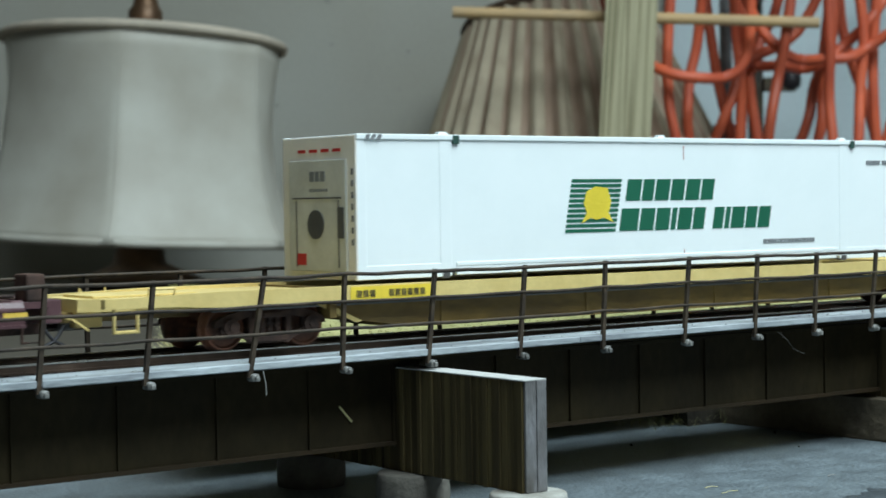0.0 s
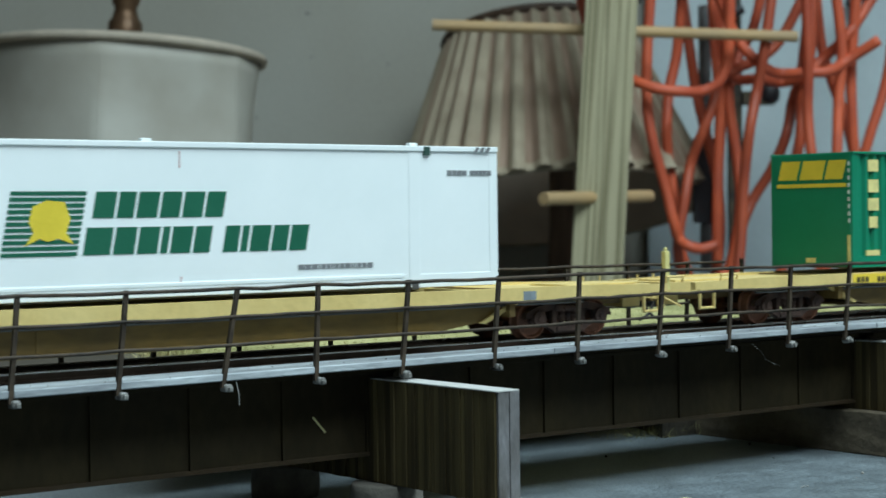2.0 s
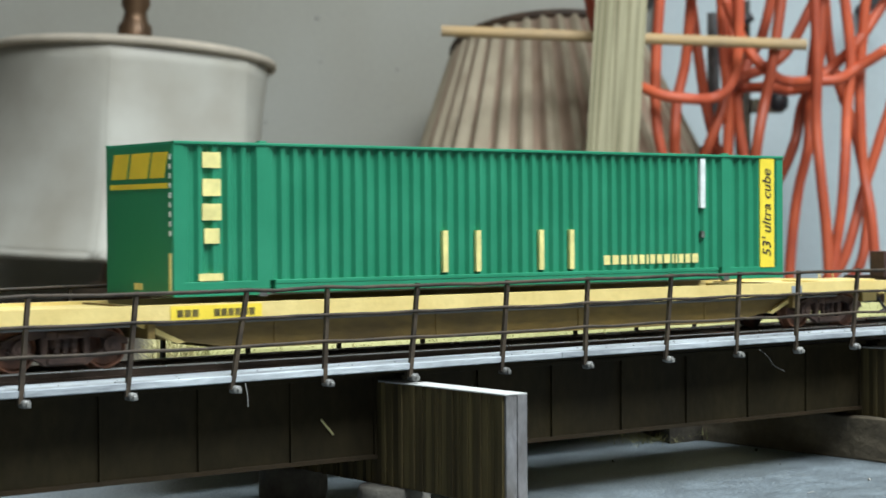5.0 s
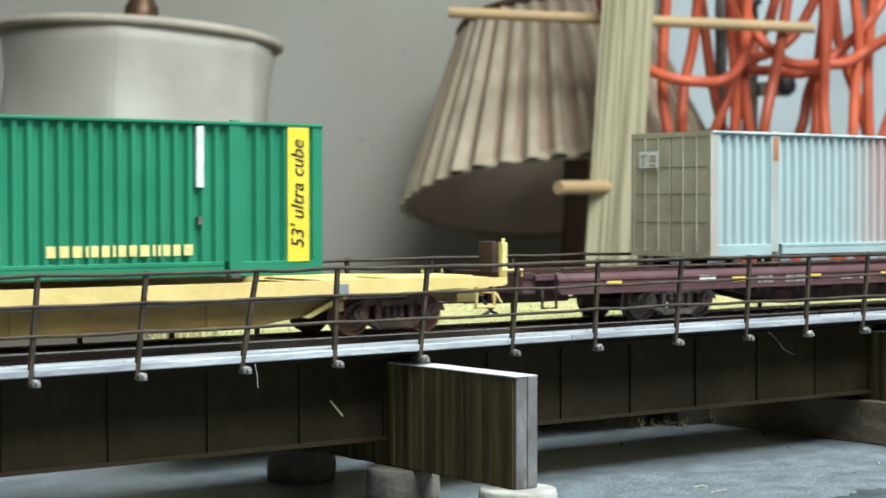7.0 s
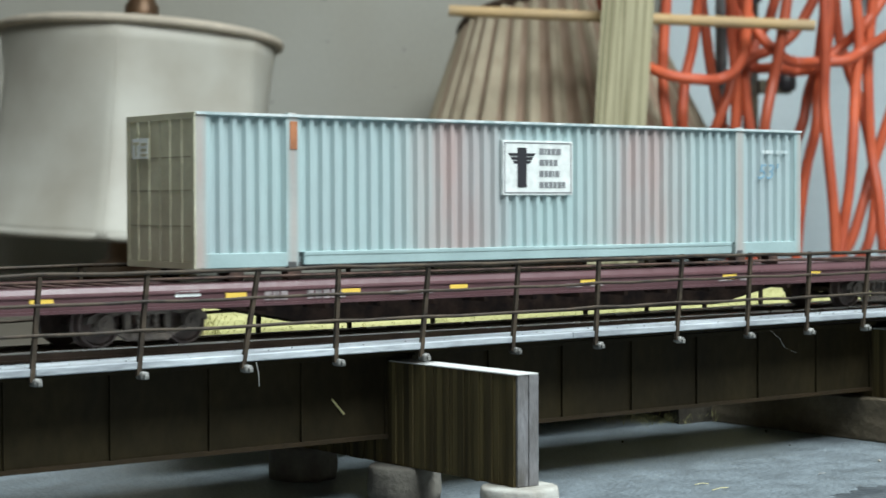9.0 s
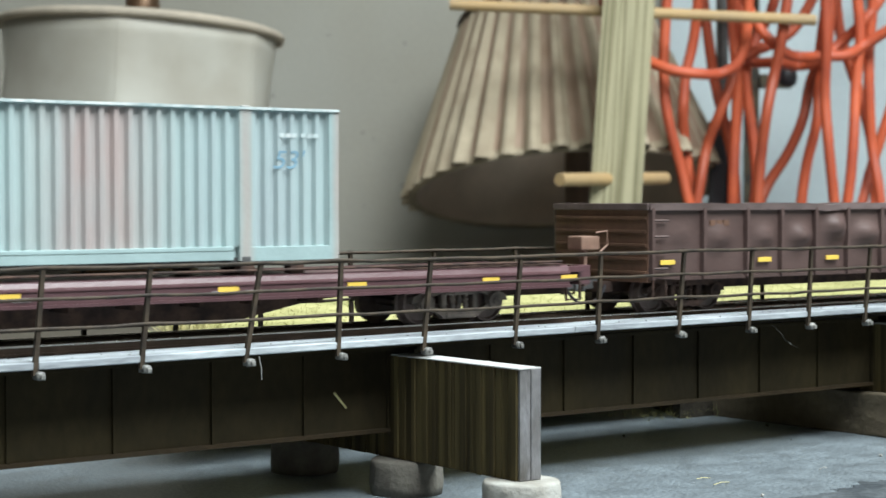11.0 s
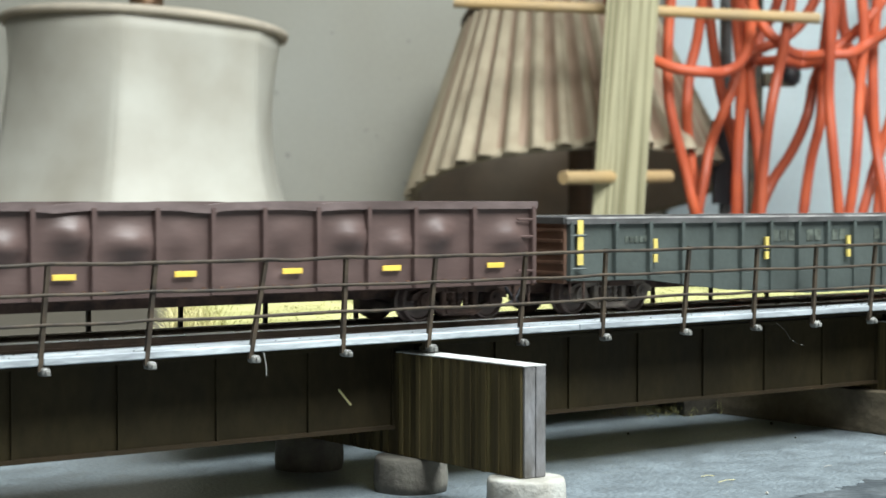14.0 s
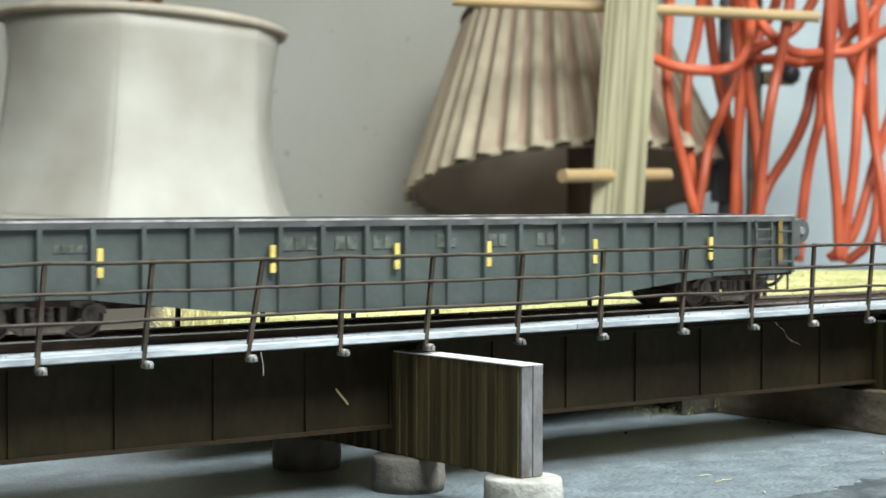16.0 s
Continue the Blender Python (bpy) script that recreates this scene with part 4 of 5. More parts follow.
# logo: a slanted field of stripes with a yellow patch, and slanted blocks for the two lines
X = lambda x: x - 212.0 - h
bm = bmesh.new()
for i in range(11):
    z = 9.5 + i * 1.21
    s = (z - 9.5) * 0.19
    prism(bm, [(X(272.4) + s, z), (X(288.7) + s, z), (X(288.7) + s + 0.14, z + 0.78), (X(272.4) + s + 0.14, z + 0.78)], "y", F - 0.1, F)
part("logo_stripes", bm, M["logo_green"], white, "slanted field of dark green stripes")
bm = bmesh.new()
prism(bm, [(X(277.6), 11.6), (X(279.4), 14.2), (X(278.4), 16.4), (X(279.4), 19.4), (X(282.4), 20.6), (X(286.2), 20.2), (X(287.4), 16.8), (X(286.4), 14.2), (X(288.0), 11.8), (X(284.8), 13.0), (X(282.4), 12.4), (X(280.6), 13.0)], "y", F - 0.2, F - 0.11)
part("logo_patch", bm, M["logo_yellow"], white, "yellow patch")


def block_line(parent, x, z, hgt, widths, gap, mat, y=None, slant=0.19):
    """Plain slanted blocks in place of the letters of a brand."""
    f = F if y is None else y
    for wd in widths:
        if wd > 0:
            s = slant * hgt
            bm = prism(bmesh.new(), [(x, z), (x + wd, z), (x + wd + s, z + hgt), (x + s, z + hgt)], "y", f - 0.1, f)
            part("logo_block", bm, mat, parent, "plain slanted block of the logo")
        x += abs(wd) + gap


block_line(white, X(292.2), 17.0, 5.3, (4.8, 3.8, 4.8, 4.6, 4.8, 4.4), 0.62, M["logo_green"])
block_line(white, X(290.0), 9.6, 5.5, (6.0, 4.8, 4.7, 1.7, 4.8, 4.0, -2.0, 3.6, 1.7, 4.8, 4.0, 4.4), 0.62, M["logo_green"])
part("web_line", bars((1.5, 1.5, 1.5, 0.4, 1.1, 1.1, 0.5, 1.1, 1.1, 1.5, 0.5, 0.4, 1.1, 1.1, 1.5), 1.1, 0.28, x=X(341.3), z=5.3, y=F), M["grey_text"], white, "small dark lettering bars")
part("number_line", bars((1.3, 1.4, 1.3, 1.1, -0.6, 1.1, 1.1, 1.1, 1.1, 1.1), 1.2, 0.2, x=X(382.6), z=25.9, y=F), M["grey_text"], white, "small dark number bars")

green, h, w = container("corrugated_container", "corrugated green container with yellow markings", 525.6, 9.0, 32.9, M["green"], M["green"], 21.8)
F = -w - 0.02
G = lambda x: x - 525.6 - h
gz = lambda z: z - 9.0
part("end_wall", boxes((-h - 0.15, -h + 1.4, -w + 0.4, w - 0.4, 0.6, 32.4), bevel=0.2), M["green"], green)
for a, b in ((12.0, 5.2), (4.0, -4.2), (-5.2, -11.6)):
    bm = prism(bmesh.new(), [(a, gz(34.2)), (b, gz(34.2)), (b - 1.6, gz(39.6)), (a - 1.6, gz(39.6))], "x", -h - 0.3, -h - 0.14)
    part("logo_block", bm, M["logo_yellow"], green, "yellow slanted logo block")
part("logo_bar", boxes((-h - 0.3, -h - 0.14, -13, 12.5, gz(32.0), gz(33.1))), M["logo_yellow"], green)
part("end_label", boxes((-h - 0.3, -h - 0.14, -1.8, 1.8, 1.6, 3.0)), M["pale_yellow"], green)
part("edge_strip", boxes((-h - 0.3, -h - 0.1, -w + 0.5, -w + 1.5, 1.2, 9.5)), M["pale_yellow"], green)
part("edge_strip", boxes(*[(-h - 0.3, -h - 0.1, -w + 0.6, -w + 1.3, z, z + 1.1) for z in (13, 15, 17, 19, 21, 23, 25, 27, 29)]), M["white_text"], green)
for za, zb2, a, b in ((36.3, 39.6, 532.6, 537.0), (12.6, 14.1, 531.6, 537.4)):
    part("label", boxes((G(a), G(b), F - 0.1, F + 0.9, gz(za), gz(zb2))), M["pale_yellow"], green, "pale yellow label")
for za, zb2, a, b in ((30.4, 34.0, 532.6, 537.0), (25.3, 28.8, 532.5, 537.1), (20.4, 23.6, 533.0, 536.6)):
    part("logo_block", prism(bmesh.new(), [(G(a), gz(za)), (G(b), gz(za)), (G(b), gz(zb2)), (G(a), gz(zb2))], "y", F - 0.1, F + 0.9), M["pale_yellow"], green, "pale yellow logo block")
for x in (596.7, 606.5, 625.9, 635.6):
    part("yellow_tick", boxes((G(x) - 0.7, G(x) + 0.7, F - 0.08, F + 0.9, gz(13.1), gz(22.7))), M["pale_yellow"], green, "pale yellow upright stripe")
x = G(646.2)
for wd in (2.4, 2.4, 2.4, 0.7, 1.9, 2.0, 0.8, 2.0, 2.0, 2.4, 0.8, 0.7, 1.9, 2.0, 2.5):
    part("lettering_bar", boxes((x, x + wd * 0.84, F + 0.04, F + 0.3, gz(13.9), gz(16.2))), M["pale_yellow"], green, "pale yellow lettering bar")
    x += wd + 0.45
part("white_strip", boxes((G(679.9), G(681.6), F - 0.1, F + 0.9, gz(28), gz(40.7))), M["white_text"], green, "pale strip")
part("small_mark", boxes((G(680.2), G(681.3), F - 0.1, F + 0.9, gz(20.3), gz(22))), M["faded_text"], green)
panel = part("yellow_panel", boxes((G(702.1), G(707.5), F - 0.22, F + 0.9, gz(12.2), gz(41.2))), M["logo_yellow"], green, "yellow panel with black upright lettering")
# reads upwards
lettering("53' ultra cube", 0.0046, M["black"], panel, "lettering", Matrix.Translation((G(704.7) * 0.001, (F - 0.3) * 0.001, gz(26.6) * 0.001)) @ pose(0, 0, 0, 90, -90, 0) @ Matrix.Diagonal((0.92, 1, 1, 1)), 0.25)

flat = flat_car(768, 1093, 821.5, 1052.5, 841, 1020, tuple((x, 5) for x in (796, 840, 869.2, 899.2, 939, 988, 1020.7, 1058.5, 1082.6)), "maroon flat car with amber reflectors under the pale blue container", True)

teal, h, w = container("corrugated_container", "faded pale blue corrugated container with rust bleeding", 831.3, 10.5, 33.0, M["teal"], M["teal_clean"], 23.6)
F = -w - 0.02
D = lambda x: x - 831.3 - h
tz = lambda z: z - 10.5
part("lifting_post_stain", boxes((D(855.3) - 0.9, D(855.3) + 0.9, F - 0.24, F - 0.1, tz(36), tz(42))), M["rust"], teal, "orange rust stain")
for s in (-1, 1):
    d = part("end_door", boxes((-h - 0.2, -h + 0.8, min(s * 0.25, s * (w - 1)), max(s * 0.25, s * (w - 1)), 1.6, 31.6), bevel=0.15), M["olive"], teal, "grey-olive weathered door")
    # thin raised strips, their darker olive painting the grooves' shade
    for z in (9.0, 16.5, 23.5):
        part("door_groove", boxes((-h - 0.28, -h - 0.18, min(s * 0.6, s * (w - 1.6)), max(s * 0.6, s * (w - 1.6)), z, z + 0.35)), M["olive_dark"], d)
    for yy in (4.6, 9.6):
        part("lock_rod", tube(bmesh.new(), [(-h - 0.34, s * yy, 1.4), (-h - 0.34, s * yy, 31.8)], 0.2, 6), M["olive"], d)
        part("rod_keeper", boxes(*[(-h - 0.5, -h - 0.2, s * yy - 0.5, s * yy + 0.5, z, z + 0.5) for z in (4, 14, 22, 29)]), M["olive"], d)
part("end_frame", boxes((-h - 0.35, -h + 0.6, -w - 0.05, w + 0.05, 0.2, 1.6), (-h - 0.35, -h + 0.6, -w - 0.05, w + 0.05, 31.6, 32.9), (-h - 0.35, -h + 0.6, -w - 0.05, -w + 1.0, 1.6, 31.6), (-h - 0.35, -h + 0.6, w - 1.0, w + 0.05, 1.6, 31.6)), M["olive"], teal)
part("door_label", boxes((-h - 0.72, -h - 0.6, 4.5, 11.5, 23.6, 28.0), bevel=0.05), M["white"], teal, "pale label on the door")
part("door_label_mark", boxes((-h - 0.82, -h - 0.74, 8.4, 11.0, 26.6, 27.2), (-h - 0.82, -h - 0.74, 9.4, 10.0, 24.2, 26.6), (-h - 0.82, -h - 0.74, 5.0, 7.4, 26.4, 27.0), (-h - 0.82, -h - 0.74, 5.0, 7.4, 25.2, 25.8), (-h - 0.82, -h - 0.74, 5.0, 7.4, 24.1, 24.6)), M["olive"], teal)
sign = part("company_sign", boxes((D(913.4), D(935.1), F - 0.1, F + 0.9, tz(26.2), tz(39.1)), bevel=0.05), M["white_text"], teal, "white sign with a black emblem and dark bars")
part("sign_border", boxes((D(913.8), D(934.7), F - 0.16, F - 0.09, tz(38.4), tz(38.7)), (D(913.8), D(934.7), F - 0.16, F - 0.09, tz(26.6), tz(26.9)), (D(913.8), D(914.1), F - 0.16, F - 0.09, tz(26.9), tz(38.4)), (D(934.4), D(934.7), F - 0.16, F - 0.09, tz(26.9), tz(38.4))), M["grey_text"], sign)
bm = boxes((D(917.8), D(920.6), F - 0.18, F - 0.09, tz(28), tz(37.4)))
for i in range(3):
    reach = 4.2 - 0.7 * i
    prism(bm, [(D(919.2 - reach), tz(36.1 - 0.9 * i)), (D(919.2 - reach + 0.5), tz(35.4 - 0.9 * i)), (D(919.2 + reach - 0.5), tz(35.4 - 0.9 * i)), (D(919.2 + reach), tz(36.1 - 0.9 * i))], "y", F - 0.175, F - 0.09)
part("emblem", bm, M["black"], sign, "black cross-shaped emblem")
for i, ws in enumerate(((1.3, 0.6, 1.1, 1.1, 1.5), (1.5, 1.0, 1.1, 1.2), (1.3, 1.0, 1.1, 0.5, 1.2), (1.3, 1.2, 1.1, 1.0, 1.2, 0.9))):
    part("sign_line", bars(ws, 1.5, 0.28, x=D(924.6), z=tz(35.8 - 2.65 * i), y=F - 0.1, thick=0.06), M["grey_text"], sign)
lettering("53'", 0.0056, M["blue_text"], teal, "size_mark", Matrix.Translation((D(1003.6) * 0.001, (F + 0.1) * 0.001, tz(32.2) * 0.001)) @ pose(0, 0, 0, 90, 0, 0) @ Matrix.Diagonal((1.15, 1, 1, 1)), 0.25)
for s in (-1, 1):
    part("worn_edge", boxes((-h, h, min(s * (w + 0.25), s * (w + 0.46)), max(s * (w + 0.25), s * (w + 0.46)), 32.45, 33.0)), M["worn_pale"], teal, "rubbed pale roof edge")
part("number_line", bars((1.3, 1.3, 1.3, -0.6, 1.3, 1.3, 1.3), 0.9, 0.25, x=D(1001.6), z=tz(37.2), y=F + 0.16), M["worn_pale"], teal)
for x in (841, 855.5, 993.5, 1006):
    for y in (-15.0, 12.2):
        part("pedestal", boxes((x - 930.5 - 1.8, x - 930.5 + 1.8, y, y + 2.8, 13, 15.5), bevel=0.3), M["truck"], flat, "dark container pedestal")


# open wagons
def dented_sheet(bm, x0, x1, z0, z1, y, s, dents, nx=14, nz=10):
    g = []
    for j in range(nz + 1):
        row = []
        for i in range(nx + 1):
            x, z = x0 + (x1 - x0) * i / nx, z0 + (z1 - z0) * j / nz
            d = sum(a * math.exp(-((x - cx) / rx) ** 2 - ((z - cz) / rz) ** 2) for cx, cz, rx, rz, a in dents)
            row.append(bm.verts.new((x, y + s * d, z)))
        g.append(row)
    for j in range(nz):
        for i in range(nx):
            bm.faces.new((g[j][i], g[j][i + 1], g[j + 1][i + 1], g[j + 1][i]))


def rib_foot(belly, x):
    for (xa, za), (xb, zb) in zip(belly, belly[1:]):
        if xa <= x <= xb:
            return za + (zb - za) * (x - xa) / (xb - xa) + 0.15
    return 8.7


def open_wagon(name, label, x0, x1, top, ribs, belly, paint, rim, dents, c1, c2, group):
    o = (x0 + x1) / 2
    car = rolling(name, label, "freight car", o, group=group)
    a, b = x0 - o, x1 - o
    W = 17.4
    rng = random.Random(77)
    for s in (-1, 1):
        side = part("side_frame", boxes((a, b, min(s * (W - 0.6), s * (W - 0.2)), max(s * (W - 0.6), s * (W - 0.2)), 8.6, 9.6)), paint, car)
        rs = [r - o for r in ribs]
        for r0, r1 in zip(rs, rs[1:]):
            dd = []
            if dents:
                m = (r0 + r1) / 2
                dd = [(m + rng.uniform(-2.2, 2.2), 19.6 + rng.uniform(-1.6, 1.6), rng.uniform(3.1, 4.4), rng.uniform(2.4, 3.1), rng.choice((0.6, 1.7, 2.2, 2.7))), (m + rng.uniform(-3, 3), 15.2 + rng.uniform(-1, 1), rng.uniform(2.5, 5), 1.8, -rng.uniform(0.2, 1.0)), (m + rng.uniform(-4, 4), 22, 2.2, 1.1, rng.uniform(0.0, 0.4))]
            bm = bmesh.new()
            dented_sheet(bm, r0, r1, 9.0, top - 1.2, s * W, s, dd)
            part("side_panel", bm, paint, side, smooth=True)
        part("inner_sheet", boxes((a + 0.4, b - 0.4, min(s * (W - 1.2), s * (W - 0.7)), max(s * (W - 1.2), s * (W - 0.7)), 8.6, top - 1.2)), paint, side)
        for r in rs:
            r = min(max(r, a + 0.5), b - 0.5)
            bm = bmesh.new()
            prism(bm, [(r - 0.75, s * W), (r + 0.75, s * W), (r + 0.5, s * (W + 1.2)), (r - 0.5, s * (W + 1.2))], "z", rib_foot(belly, r + o), top - 1.2)
            part("rib", bm, paint, side)
        bm = bmesh.new()
        prism(bm, [(a, 9.2)] + [(x - o, z) for x, z in belly] + [(b, 9.2)], "y", s * (W - 0.5), s * (W + 0.55))
        part("side_sill", bm, paint, side)
        n = 60
        bm = bmesh.new()
        pts = []
        for i in range(n + 1):
            x = a + (b - a) * i / n
            dz = -sum(q * math.exp(-((x - cx) / 4.0) ** 2) for cx, q in (((-28, 0.5), (5, 0.7), (34, 0.35)) if dents else ((30, 0.15),)))
            pts.append((x, dz))
        for (xa, da), (xb, db) in zip(pts, pts[1:]):
            v = []
            for x, d in ((xa, da), (xb, db)):
                v.append([bm.verts.new((x, s * yy, z + d)) for yy, z in ((W - 1.2, top - 1.7), (W + 1.0, top - 1.7), (W + 1.0, top), (W - 1.2, top))])
            for q in range(4):
                bm.faces.new((v[0][q], v[1][q], v[1][(q + 1) % 4], v[0][(q + 1) % 4]))
        top_rim = part("top_rim", bm, rim, side, "worn top rim")
        if not dents:
            part("rim_edge", boxes((a, b, min(s * (W + 0.75), s * (W + 1.06)), max(s * (W + 0.75), s * (W + 1.06)), top - 0.4, top + 0.05)), M["rim_edge"], side, "rubbed pale rim edge")
    part("wagon_floor", boxes((a + 0.5, b - 0.5, -W + 0.7, W - 0.7, 8.0, 9.0)), M["truck"], car)
    for e, c in ((a, 1), (b, -1)):
        end = part("end_wall", boxes((min(e, e + c * 0.9), max(e, e + c * 0.9), -W, W, 8.0, top - 0.6), bevel=0.1), M["end_brown"], car)
        for i in range(5):
            z = 10 + i * (top - 12) / 4.6
            part("end_rib", boxes((min(e, e - c * 0.35), max(e, e - c * 0.35), -W + 0.4, W - 0.4, z, z + 0.9), bevel=0.2), M["end_brown"], end)
        part("end_rim", boxes((min(e + c * 1.0, e - c * 0.6), max(e + c * 1.0, e - c * 0.6), -W - 0.5, W + 0.5, top - 1.6, top + 0.02), bevel=0.15), rim, end)
        part("draft_sill", boxes((min(e - c * 4, e + c * 30), max(e - c * 4, e + c * 30), -4, 4, 5.2, 8.0), bevel=0.3), M["truck"], car)
        coupler(car, e - c * 2, -c)
        for s in (-1, 1):
            for z in (11.5, 15.5, 19.5, 23.5):
                if z < top - 2:
                    part("ladder_rung", tube(bmesh.new(), [(e + c * 1.2, s * (W + 1.0), z), (e + c * 6.0, s * (W + 1.0), z)], 0.3, 5), paint, car)
            x = e + c * 4
            part("sill_step", tube(bmesh.new(), [(x - 2.2, s * W, 8.5), (x - 2.2, s * W, 3.8), (x + 2.2, s * W, 3.8), (x + 2.2, s * W, 8.5)], 0.35, 5), M["truck"], car)
    part("body_bolster", boxes((c1 - o - 4, c1 - o + 4, -W + 1, W - 1, 7, 8.4), (c2 - o - 4, c2 - o + 4, -W + 1, W - 1, 7, 8.4), (a + 8, b - 8, -5, 5, 5.4, 8.4)), M["truck"], car)
    truck(car, c1 - o, not dents)
    truck(car, c2 - o, not dents)
    return car, o, W


RIBS1 = [1108.6, 1126.6, 1142.5, 1155.6, 1169.0, 1182.0, 1196.1, 1209.0, 1221.4, 1234.9, 1248.2, 1260.8, 1277.5, 1295.2]
RIBS2 = [1307.0, 1321.6, 1333.0, 1344.2, 1355.2, 1365.6, 1376.5, 1387.2, 1398.8, 1409.5, 1421.4, 1432.1, 1442.5, 1454.4, 1464.3, 1475.4, 1485.8, 1496.0, 1506.7, 1519.2, 1536.0]
gon, o1, W = open_wagon("gondola_car", "brown gondola with dented bulging sides and amber labels", 1107.6, 1296.2, 27.7, RIBS1, [(1120, 8.4), (1296.2, 8.4)], M["brown_car"], M["brown_rim"], True, 1126, 1278, "open gondola cars")
for x in (1113.7, 1149.0, 1175.6, 1202.5, 1228.3, 1254.3, 1283.8):
    part("reflector", boxes((x - o1 - 2.5, x - o1 + 2.5, -W - 0.9, -W - 0.6, 12.4, 13.6), bevel=0.1), M["orange_label"], gon, "bright amber label")
part("brake_stand", boxes((1089.0 - 930.5, 1095.0 - 930.5, -13.6, -8.4, 16.4, 19.8), (1091.2 - 930.5, 1092.4 - 930.5, -12, -10, 7.5, 16.6), bevel=0.35), M["end_pink"], flat, "rusty brake stand")
part("brake_rail", tube(bmesh.new(), [(1093.5 - 930.5, -13.7, 20.6), (1097.2 - 930.5, -13.7, 21.0), (1097.4 - 930.5, -13.7, 17.6), (1094.6 - 930.5, -13.7, 15.6)], 0.28, 6), M["end_pink"], flat, "bent pale rail")
for r0, r1 in zip(RIBS1, RIBS1[1:]):
    for k in range(3):
        x = r0 + (r1 - r0) * (k + 0.5) / 3 - o1
        part("rivet", boxes((x - 0.3, x + 0.3, -W - 0.75, -W - 0.5, 9.7, 10.2)), M["end_brown"], gon)
part("faded_mark", bars((2, 2, 2), 1.4, 0.5, x=1129 - o1, z=22, y=-W - 0.2, thick=0.3), M["end_brown"], gon)

gre, o2, W = open_wagon("gondola_car", "grey-green fishbelly gondola with yellow upright stripes", 1305.4, 1537.0, 23.9, RIBS2, [(1309, 8.6), (1331, 8.4), (1360, 5.0), (1391, 3.2), (1450, 3.2), (1481, 5.8), (1508, 8.4), (1533, 8.6)], M["grey_car"], M["car_top"], False, 1325, 1519, "open gondola cars")
for x in (1334.4, 1374.5, 1406.8, 1432.9, 1465.7, 1505.2):
    for z0, z1 in ((12.6, 14.6), (15.2, 18.4)):
        part("reflector", boxes((x - o2 - 0.65, x - o2 + 0.65, -W - 1.32, -W - 0.6, z0, z1)), M["stripe"], gre, "yellow upright stripe")
part("reflector", boxes((1308.8 - o2, 1310.6 - o2, -W - 1.1, -W - 0.8, 12.4, 23.2)), M["stripe"], gre, "long yellow upright stripe")
part("reflector", boxes((1530.5 - o2, 1532 - o2, -W - 1.1, -W - 0.8, 11, 22.5)), M["dirty_yellow"], gre)
for x, n in ((1377.5, 3), (1391.0, 2), (1401, 2), (1418.5, 2), (1433.5, 2), (1448, 3)):
    part("faded_mark", bars((2.4,) * n, 2.9, 0.7, x=x - o2, z=17.2, y=-W - 0.15, thick=0.05), M["faded_text"], gre, "worn pale lettering bars")
part("faded_mark", bars((1.2,) * 5, 1.5, 0.4, x=1325 - o2, z=17.6, y=-W - 0.15, thick=0.05), M["faded_text"], gre)
ladder = part("end_ladder", boxes((1521.4 - o2, 1522.0 - o2, -W - 1.5, -W - 0.9, 10.5, 22.6), (1527.2 - o2, 1527.8 - o2, -W - 1.5, -W - 0.9, 10.5, 22.6)), M["car_top"], gre, "rubbed grey ladder")
for z in (12.2, 14.8, 17.4, 20.0, 22.2):
    part("rung", boxes((1521.4 - o2, 1527.8 - o2, -W - 1.7, -W - 1.45, z, z + 0.35)), M["car_top"], ladder)
wheel = part("brake_wheel", lathe(bmesh.new(), [(3.2, 0), (3.4, 0.5), (2.9, 1.0), (2.3, 0.8), (2.1, 0.3)], (1540.8 - o2, -17.0, 19.6), "y", 28), M["steel_dark"], gre, "round dark hand brake wheel")
part("brake_hub", lathe(bmesh.new(), [(1.0, -0.6), (1.0, 2.4)], (1540.8 - o2, -17.0, 19.6), "y", 12), M["grey_text"], wheel)
part("end_device", boxes((1537.2 - o2, 1540 - o2, -17.6, -13.5, 12.5, 22.6), bevel=0.4), M["steel_dark"], gre)
part("end_hose", tube(bmesh.new(), spline([(1538 - o2, -12, 14), (1540 - o2, -12, 9), (1536 - o2, -12, 5.5), (1532 - o2, -12, 5)], 5), 0.5, 6), M["black"], gre)

# ---------------------------------------------------------------- things against the back wall
EZ = 66.9  # eye height over the bench


def rot_to_room(ob, place, extra=None):
    ob.matrix_world = Matrix.Translation(place * 0.001) @ Matrix.Rotation(-HEAD, 4, "Z") @ (extra or Matrix())


# bell lampshade of six soft panels, leaning a little
lamp = thing("table_lamp", "table lamp with a large cream bell-shaped cloth shade", "table lamp")


TIP = 6.0  # the top rim sits askew, higher towards the room


